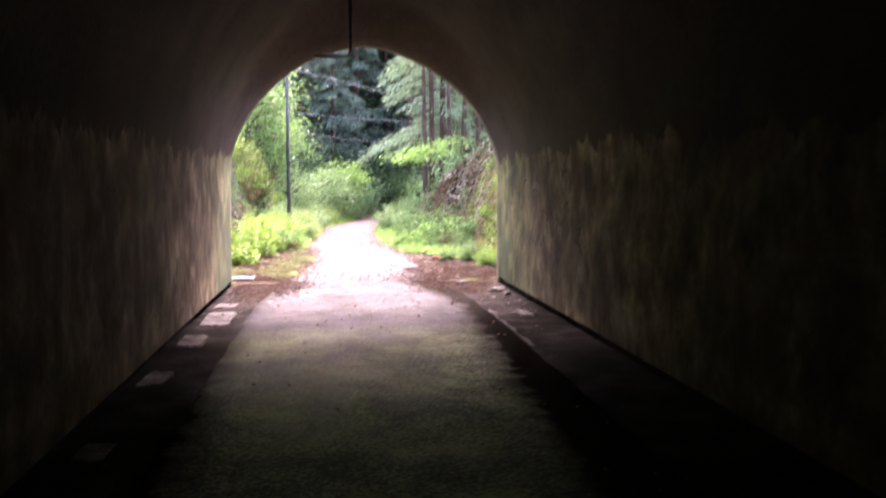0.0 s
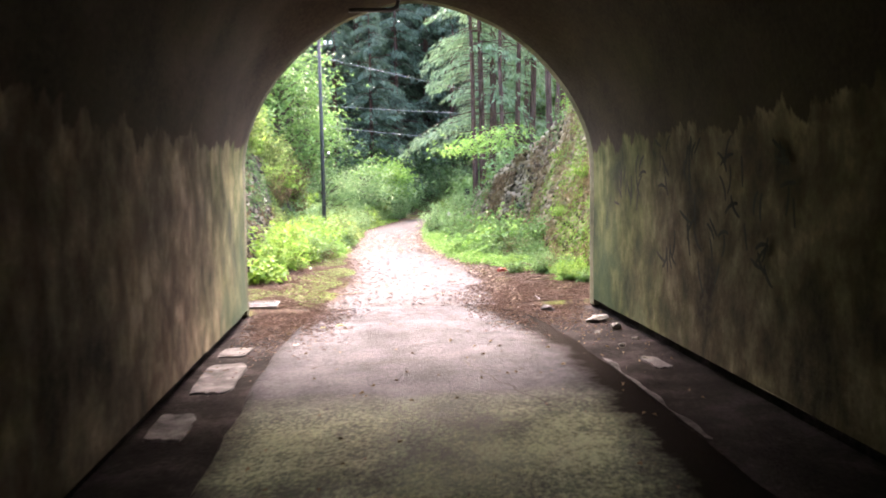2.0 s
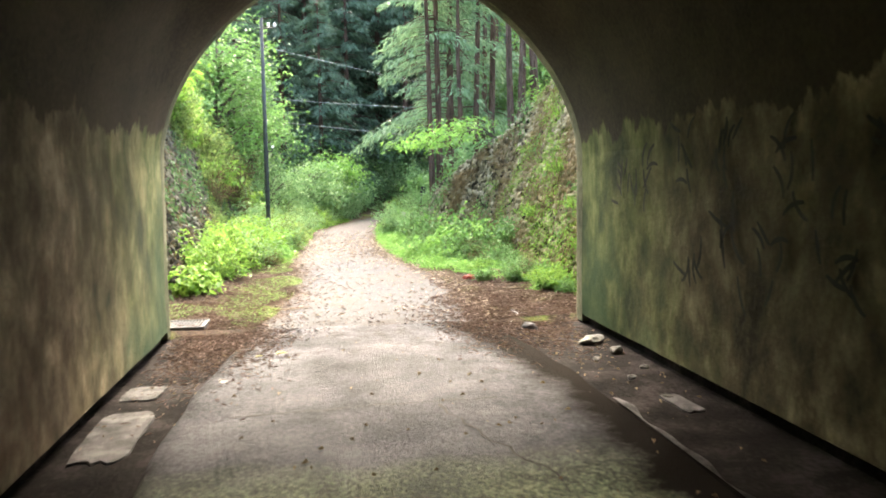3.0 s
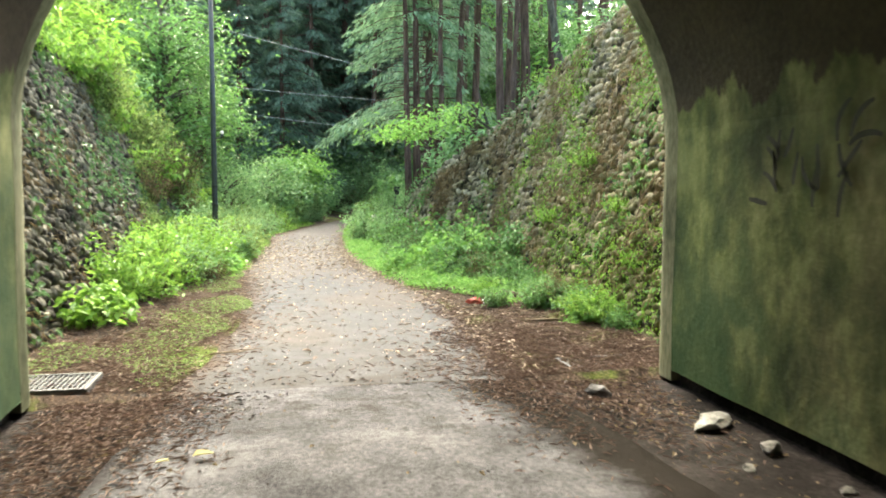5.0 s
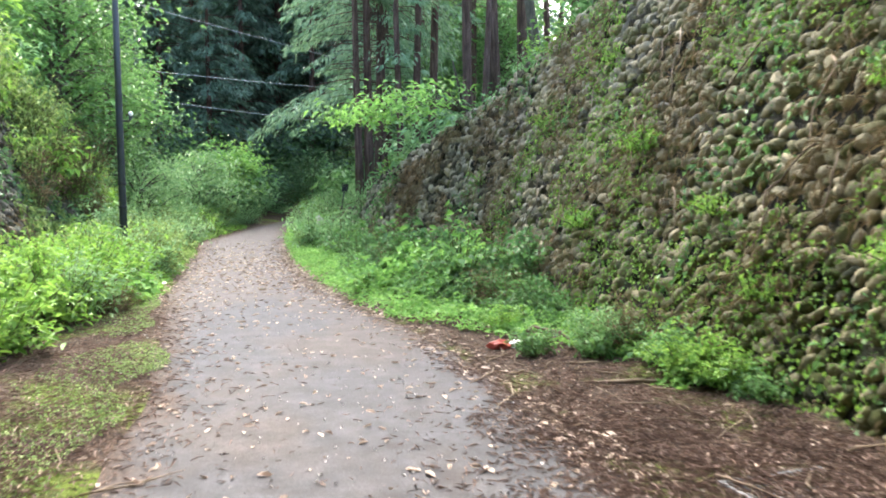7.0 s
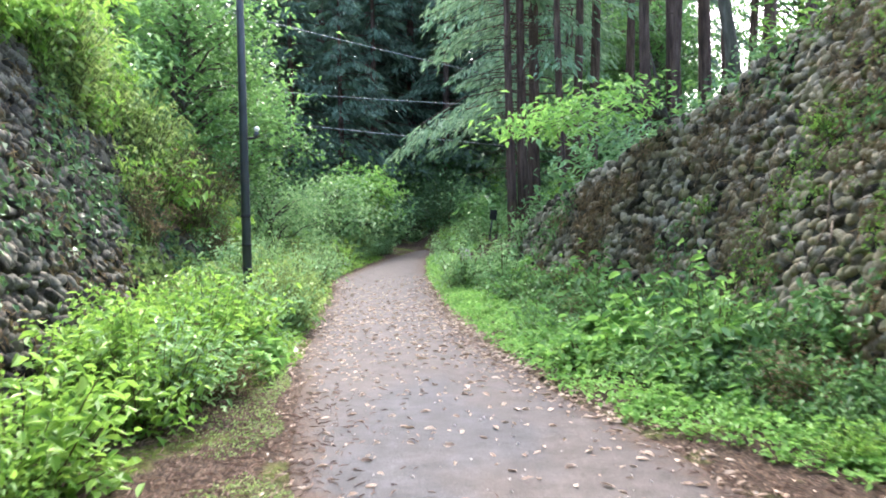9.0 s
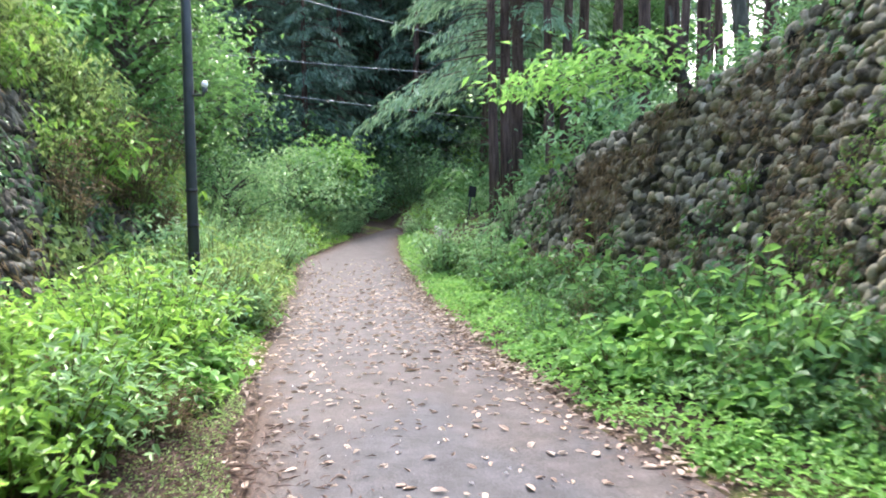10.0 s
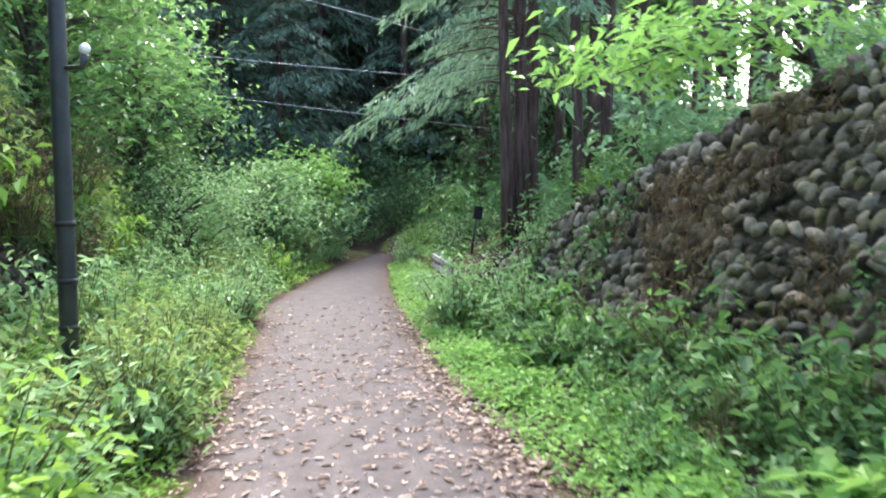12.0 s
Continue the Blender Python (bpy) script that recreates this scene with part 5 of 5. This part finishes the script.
# pale slabs laid over the west gutter
def slab(at, w, l, turn, seed):
    rng = random.Random(seed)
    n = 28
    ring = []
    for k in range(n):
        a = 2 * math.pi * k / n
        c, s_ = math.cos(a), math.sin(a)
        r = 1 / max(abs(c), abs(s_)) * rng.uniform(0.84, 1.0)
        ring.append((c * r * w / 2, s_ * r * l / 2))
    verts = [(x, y, 0) for x, y in ring] + [(x * 0.97, y * 0.98, 0.014) for x, y in ring] + [(0, 0, 0.014)]
    faces = [(k, (k + 1) % n, n + (k + 1) % n, n + k) for k in range(n)] + [(n + k, n + (k + 1) % n, 2 * n) for k in range(n)]
    ob = new("cover_slab", mesh_of("cover_slab", verts, faces, M_SLAB))
    ob.matrix_basis = pose(*at, 0, 0, turn)
    tagged(ob, "pale worn concrete cover over the gutter", "slab", "covers of the gutter")


for i, (x, y, w, l) in enumerate(((-2.1, 10.2, 0.3, 0.4), (-2.06, 9.25, 0.36, 1.05), (-2.13, 7.95, 0.28, 0.6), (-2.15, 6.4, 0.22, 0.5), (-2.12, 4.6, 0.2, 0.35), (1.62, 9.2, 0.16, 0.45))):
    slab((x, y, -0.03), w, l, 3 * (i % 3 - 1), 60 + i)
# slab edge catching light: a pale strip carries the brightness
v, f = grid([7.2 + 0.08 * i for i in range(28)], [0, 1], lambda y, k: (1.19 + 0.008 * noise.noise((2, y * 3, 0)) + (0.05 + 0.06 * noise.noise((4, y * 3, 0))) * k, y, 0.002 - 0.012 * k))
setting("gutter_edge", mesh_of("gutter_edge", v, [tuple(reversed(q)) for q in f], M_SLAB, True), "pale chipped concrete edge of the gutter", "kerb")


# faded scrawls on the east wall: broken strokes with no words
def scrawl(seed, y, z, size):
    rng = random.Random(seed)
    ob = thing("graffiti", "faded illegible black scrawl on the tunnel wall", "graffiti", (AXIS + HALF - 0.028, y, z), "scrawls on the wall")
    for _ in range(rng.randint(6, 9)):
        py, pz, w = rng.uniform(-0.13, 0.13) * size, rng.uniform(-0.2, 0.2) * size, rng.choice((1.57, 1.25, 0.15, 2.3, 4.6, 0.7))
        bend = rng.choice((0.0, 0.06, -0.08, 0.2, -0.16))
        line = []
        for i in range(7):
            line.append((py, pz))
            w += bend + rng.uniform(-0.06, 0.06)
            py += 0.032 * size * math.cos(w)
            pz += 0.032 * size * math.sin(w)
        verts, faces = [], []
        for i, (a, b) in enumerate(line):
            nx = line[min(i + 1, 6)][0] - line[max(i - 1, 0)][0]
            nz = line[min(i + 1, 6)][1] - line[max(i - 1, 0)][1]
            d = math.hypot(nx, nz) + 1e-6
            h = 0.016 * (0.5 + 0.5 * math.sin(math.pi * (i + 0.6) / 7))
            verts += [(0, a - nz / d * h, b + nx / d * h), (0, a + nz / d * h, b - nx / d * h)]
        faces = [(2 * i, 2 * i + 2, 2 * i + 3, 2 * i + 1) for i in range(6)]
        part("stroke", mesh_of("stroke", verts, faces, M_MARK), ob)


for i, (y, z, s) in enumerate(((10.95, 1.38, 0.9), (10.55, 1.4, 1.2), (9.75, 1.65, 1.0), (9.15, 1.68, 0.9), (8.35, 1.6, 1.2), (9.05, 1.0, 1.4), (8.6, 0.9, 1.0), (9.6, 0.75, 1.2), (8.0, 1.1, 1.0), (7.5, 1.55, 1.0))):
    scrawl(80 + i, y, z, s)

# ---- fallen leaves, needles, twigs ----
nrg = np.random.default_rng(5)


def litter(name, label, n, spot, size, ratio, lift, material, seed, curl=0.3, blade=leaf_arrays):
    rng = random.Random(seed)
    q = np.array([spot(rng) for _ in range(n)])
    q[:, 2] += lift
    d = scatter_dirs(nrg, n, 0.12)
    s = size * nrg.uniform(0.4, 1.4, n)
    ob = new(name, to_mesh(name, [blade(nrg, q, d, near_up(nrg, n, 0.25), s, s * ratio, curl)], material))
    return tagged(ob, label, "fallen leaves", kind="stuff")


def path_top(x, y):
    lo, hi = lerp_table(PATH_LEFT, y), lerp_table(PATH_RIGHT, y)
    k = (x - lo) / (hi - lo)
    if 0 < k < 1 and y > 12.4:
        return 0.006 + 0.018 * math.sin(math.pi * k)
    return max(land(x, y), 0.0) + 0.004


def leaf_spot(rng):
    y = rng.choice((rng.triangular(17.5, 28, 22), rng.triangular(17.5, 28, 22), rng.uniform(13, 24)))
    lo, hi = lerp_table(PATH_LEFT, y), lerp_table(PATH_RIGHT, y)
    k = rng.choice((rng.betavariate(0.5, 0.45), rng.betavariate(0.7, 0.6), 1.02 - abs(rng.gauss(0, 0.12))))
    x = lo - 0.12 + (hi - lo + 0.24) * k
    return x, y, path_top(x, y)


def mouth_spot(rng):
    y = 12.4 + abs(rng.gauss(0, 2.0))
    x = rng.choice((rng.uniform(0.5, 2.35), rng.uniform(0.8, 2.35), rng.uniform(-2.65, -1.0), rng.uniform(-2.6, 2.2)))
    while lerp_table(PATH_LEFT, y) + 0.35 * noise.noise((x, y, 0)) < x < lerp_table(PATH_RIGHT, y) - 0.3 + 0.4 * noise.noise((y, x, 4)) and rng.random() < (0.92 if y < 13.2 else 0.97):
        x = rng.uniform(-2.6, 2.3)
    return x, y, path_top(x, y)


def gutter_spot(rng):
    y = 12.35 - abs(rng.gauss(0, 1.6))
    x = rng.choice((rng.uniform(1.1, 1.85), rng.uniform(-2.2, -1.5), rng.uniform(1.2, 1.85)))
    return x, y, -0.012


litter("fallen_leaves", "pale brown dead leaves strewn over the path", 4600, leaf_spot, 0.062, 0.46, 0.005, M_LITTER, 71, 0.12, broad_arrays)
litter("fallen_leaves", "dead leaves and bits on the ground at the tunnel mouth", 800, mouth_spot, 0.034, 0.5, 0.006, M_LITTER, 72)
litter("fallen_needles", "red-brown cedar needles covering the ground", 26000, mouth_spot, 0.06, 0.1, 0.006, M_NEEDLE_BED, 73, 0.1)


def east_mouth_spot(rng):
    y = rng.gauss(12.5, 0.75)
    x = rng.triangular(0.0, 2.3, 1.7) if y > 12.36 else rng.triangular(0.2, 1.85, 1.4)
    return x, y, path_top(x, y) if y > 12.36 else (0.012 if x < 0.95 else -0.015)


litter("fallen_needles", "brown needles and bits of leaf at the tunnel mouth", 9000, east_mouth_spot, 0.06, 0.14, 0.006, M_NEEDLE_BED, 79, 0.2)


def west_mouth_spot(rng):
    y = rng.uniform(12.5, 18.6)
    x = lerp_table(PATH_LEFT, y) - 0.45 + rng.gauss(0, 0.42)
    x = max(x, lerp_table(LEFT_BASE, y) + 0.05)
    return x, y, path_top(x, y) + 0.02 * (x < lerp_table(PATH_LEFT, y))


litter("fallen_needles", "brown needles and leaf bits over the mossy soil", 6000, west_mouth_spot, 0.06, 0.16, 0.008, M_NEEDLE_BED, 80, 0.2)


def mud_spot(rng):
    y = rng.gauss(12.1, 0.55)
    x = rng.uniform(-2.1, 1.75)
    return x, y, path_top(x, y) if y > 12.36 else (0.012 if -1.5 < x < 0.95 else -0.02)


def grit_spot(rng):
    y = rng.triangular(11, 22, 13)
    x = rng.uniform(-1.5, 1.2)
    return x, y, path_top(x, y) if y > 12.36 else 0.014


litter("mud_crumbs", "dark crumbs of mud and rotted leaves at the tunnel mouth", 700, mud_spot, 0.018, 0.6, 0.002, M_MUD, 76, 0.5)
litter("grit", "small pale stone chips on the path", 420, grit_spot, 0.022, 0.8, 0.003, M_PALE, 78, 0.35)
litter("fallen_leaves", "bits of leaves in the tunnel gutter", 260, gutter_spot, 0.035, 0.5, 0.004, M_BROWN_LEAF, 74)


def seam_spot(rng):
    x = rng.triangular(-2.2, 1.9, -0.9)
    y = 12.3 + 0.3 * noise.noise((x * 1.6, 0, 5)) + rng.gauss(0, 0.2)
    return x, y, path_top(x, y) if y > 12.36 else (0.018 if -1.5 < x < 0.95 else -0.015)


litter("mud_crumbs", "dark clods of mud along the end of the tunnel floor", 420, seam_spot, 0.04, 0.7, -0.003, M_MUD, 81, 0.1, broad_arrays)


def west_gutter_spot(rng):
    y = 12.36 - abs(rng.gauss(0, 0.9))
    x = rng.triangular(-2.25, -1.0, -1.95)
    return x, y, 0.012 if x > -1.55 else -0.016


litter("fallen_needles", "brown needles and leaf bits in the gutter at the mouth", 6000, west_gutter_spot, 0.055, 0.16, 0.006, M_NEEDLE_BED, 82, 0.2)


def floor_spot(rng):
    return rng.uniform(-1.5, 1.1), rng.uniform(2, 12.2), 0.022


litter("floor_crumbs", "dark crumbs of dirt and leaf on the tunnel floor", 170, floor_spot, 0.035, 0.6, 0.004, M_BROWN_LEAF, 75, 0.5)


def twig(rng, x, y, length, r):
    w = rng.uniform(0, 6.28)
    pts = []
    for i in range(5):
        pts.append((x, y, path_top(x, y) + r + 0.004 + 0.012 * rng.random()))
        w += rng.uniform(-0.45, 0.45)
        x += math.cos(w) * length / 4
        y += math.sin(w) * length / 4
    return tube(pts, [r, r, r * 0.8, r * 0.7, r * 0.4], 5)


rt = random.Random(77)
for i in range(46):
    x, y = (rt.uniform(1.0, 2.2), rt.uniform(12.5, 15.6)) if i < 34 else (rt.uniform(-2.4, -1.3), rt.uniform(12.5, 15))
    tagged(new("twig", mesh_of("twig", *twig(rt, x, y, rt.uniform(0.15, 0.5), rt.uniform(0.003, 0.007)), M_TWIG, True)), "dry brown twig lying on the ground", "twig", "twigs at the tunnel mouth")

# dry vines on the east wall
for i in range(16):
    y, z = rt.uniform(13.2, 18.5), rt.uniform(1.2, 3.2)
    pts = []
    for k in range(8):
        pts.append((lerp_table(RIGHT_BASE, y) + BATTER * z - 0.13, y, z))
        y += rt.uniform(-0.1, 0.1)
        z -= rt.uniform(0.04, 0.16)
        z = max(z, 0.1)
    tagged(new("dry_vine", mesh_of("dry_vine", *tube(pts, [0.007, 0.007, 0.006, 0.006, 0.005, 0.004, 0.004, 0.002], 5), M_TWIG, True)), "dry brown vine hanging on the cobble wall", "vine", "vines on the wall")

# thick pale roots by the wrapper
for pts in ([(1.6, 15.95, 0.03), (1.75, 15.95, 0.13), (1.88, 15.7, 0.12), (1.93, 15.4, 0.05), (1.98, 15.2, 0.0)], [(1.95, 15.75, 0.02), (2.15, 15.6, 0.1), (2.3, 15.3, 0.06), (2.38, 15.1, 0.0)], [(1.5, 14.6, 0.01), (1.85, 14.4, 0.05), (2.2, 14.35, 0.02)]):
    tagged(new("root", mesh_of("root", *tube(pts, [0.013] * (len(pts) - 1) + [0.006], 7), M_TWIG, True)), "bent pale bare root on the ground", "root", "roots at the wall foot")


# a joint and a crack in the tunnel floor
def crack(name, label, pts, width, seed):
    rng = random.Random(seed)
    verts = []
    for i, (x, y) in enumerate(pts):
        nx, ny = pts[min(i + 1, len(pts) - 1)][0] - pts[max(i - 1, 0)][0], pts[min(i + 1, len(pts) - 1)][1] - pts[max(i - 1, 0)][1]
        d, w = math.hypot(nx, ny) + 1e-6, width * rng.uniform(0.4, 1.3)
        z = 0.006 + slab_point(y, (x + 1.74) / 2.94)[2]
        verts += [(x - ny / d * w, y + nx / d * w, z), (x + ny / d * w, y - nx / d * w, z)]
    faces = [(2 * i, 2 * i + 2, 2 * i + 3, 2 * i + 1) for i in range(len(pts) - 1)]
    setting(name, mesh_of(name, verts, faces, M_MUD), label, "crack")


rc = random.Random(5)
crack("floor_joint", "dark straight joint across the concrete floor", [(-1.4 + 0.1 * i, 9.35 + 0.02 * rc.uniform(-1, 1) + 0.006 * i) for i in range(19)], 0.009, 1)
crack("floor_crack", "dark jagged crack in the concrete floor", [(-0.05 + 0.035 * i + rc.uniform(-0.03, 0.03), 9.35 - 0.11 * i) for i in range(14)], 0.009, 2)
crack("floor_crack", "dark jagged crack in the concrete floor", [(0.55 + 0.05 * i, 10.2 - 0.05 * i + rc.uniform(-0.03, 0.03)) for i in range(9)], 0.007, 3)


# ---- drains at the tunnel mouth ----
def make_drain(label, at, turn):
    ob = thing("drain_grate", label, "drain", at, "drains at the mouth")
    ob.rotation_euler = (0, 0, radians(turn))
    for x, y, w, d in ((0, 0.215, 0.62, 0.03), (0, -0.215, 0.62, 0.03), (-0.295, 0, 0.03, 0.4), (0.295, 0, 0.03, 0.4)):
        bm = bmesh.new()
        box_mesh(bm, (w, d, 0.05), pose(x, y, 0), 0.004)
        part("frame_bar", bm_mesh("frame_bar", bm, M_GRATE), ob)
    bm = bmesh.new()
    box_mesh(bm, (0.013, 0.4, 0.034), Matrix.Identity(4), 0.002)
    bar = bm_mesh("grate_bar", bm, M_GRATE)
    for i in range(17):
        part("grate_bar", bar, ob).location = (-0.264 + 0.033 * i, 0, 0.004)
    bm = bmesh.new()
    box_mesh(bm, (0.56, 0.012, 0.02), Matrix.Identity(4), 0.002)
    rod = bm_mesh("cross_rod", bm, M_GRATE)
    for y in (-0.1, 0.0, 0.1):
        part("cross_rod", rod, ob).location = (0, y, 0.006)
    bm = bmesh.new()
    box_mesh(bm, (0.57, 0.41, 0.01), pose(0, 0, -0.028))
    part("pit", bm_mesh("pit", bm, M_DIRT), ob, "dark muddy pit under the bars")


make_drain("grey steel drain grate set in the mossy soil", (-2.3, 12.66, 0.035), 0)
make_drain("grey steel drain grate half covered by needles", (1.62, 12.64, 0.006), 2)

# a yellowed leaf torn in two on the floor
for at, way, size in (((-1.3, 11.06, 0.03), (-1.0, -0.2, 0.1), 0.07), ((-1.2, 11.1, 0.03), (1.0, 0.1, 0.15), 0.11)):
    v, f = broad_arrays(nrg, np.array([at]), np.array([way]), np.array([(0.05, 0, 1.0)]), [size], [size * 0.6], 0.25)
    tagged(new("torn_leaf", mesh_of("torn_leaf", v, f, M_YELLOWED)), "pale yellow torn leaf on the muddy floor", "leaf", "torn leaf")
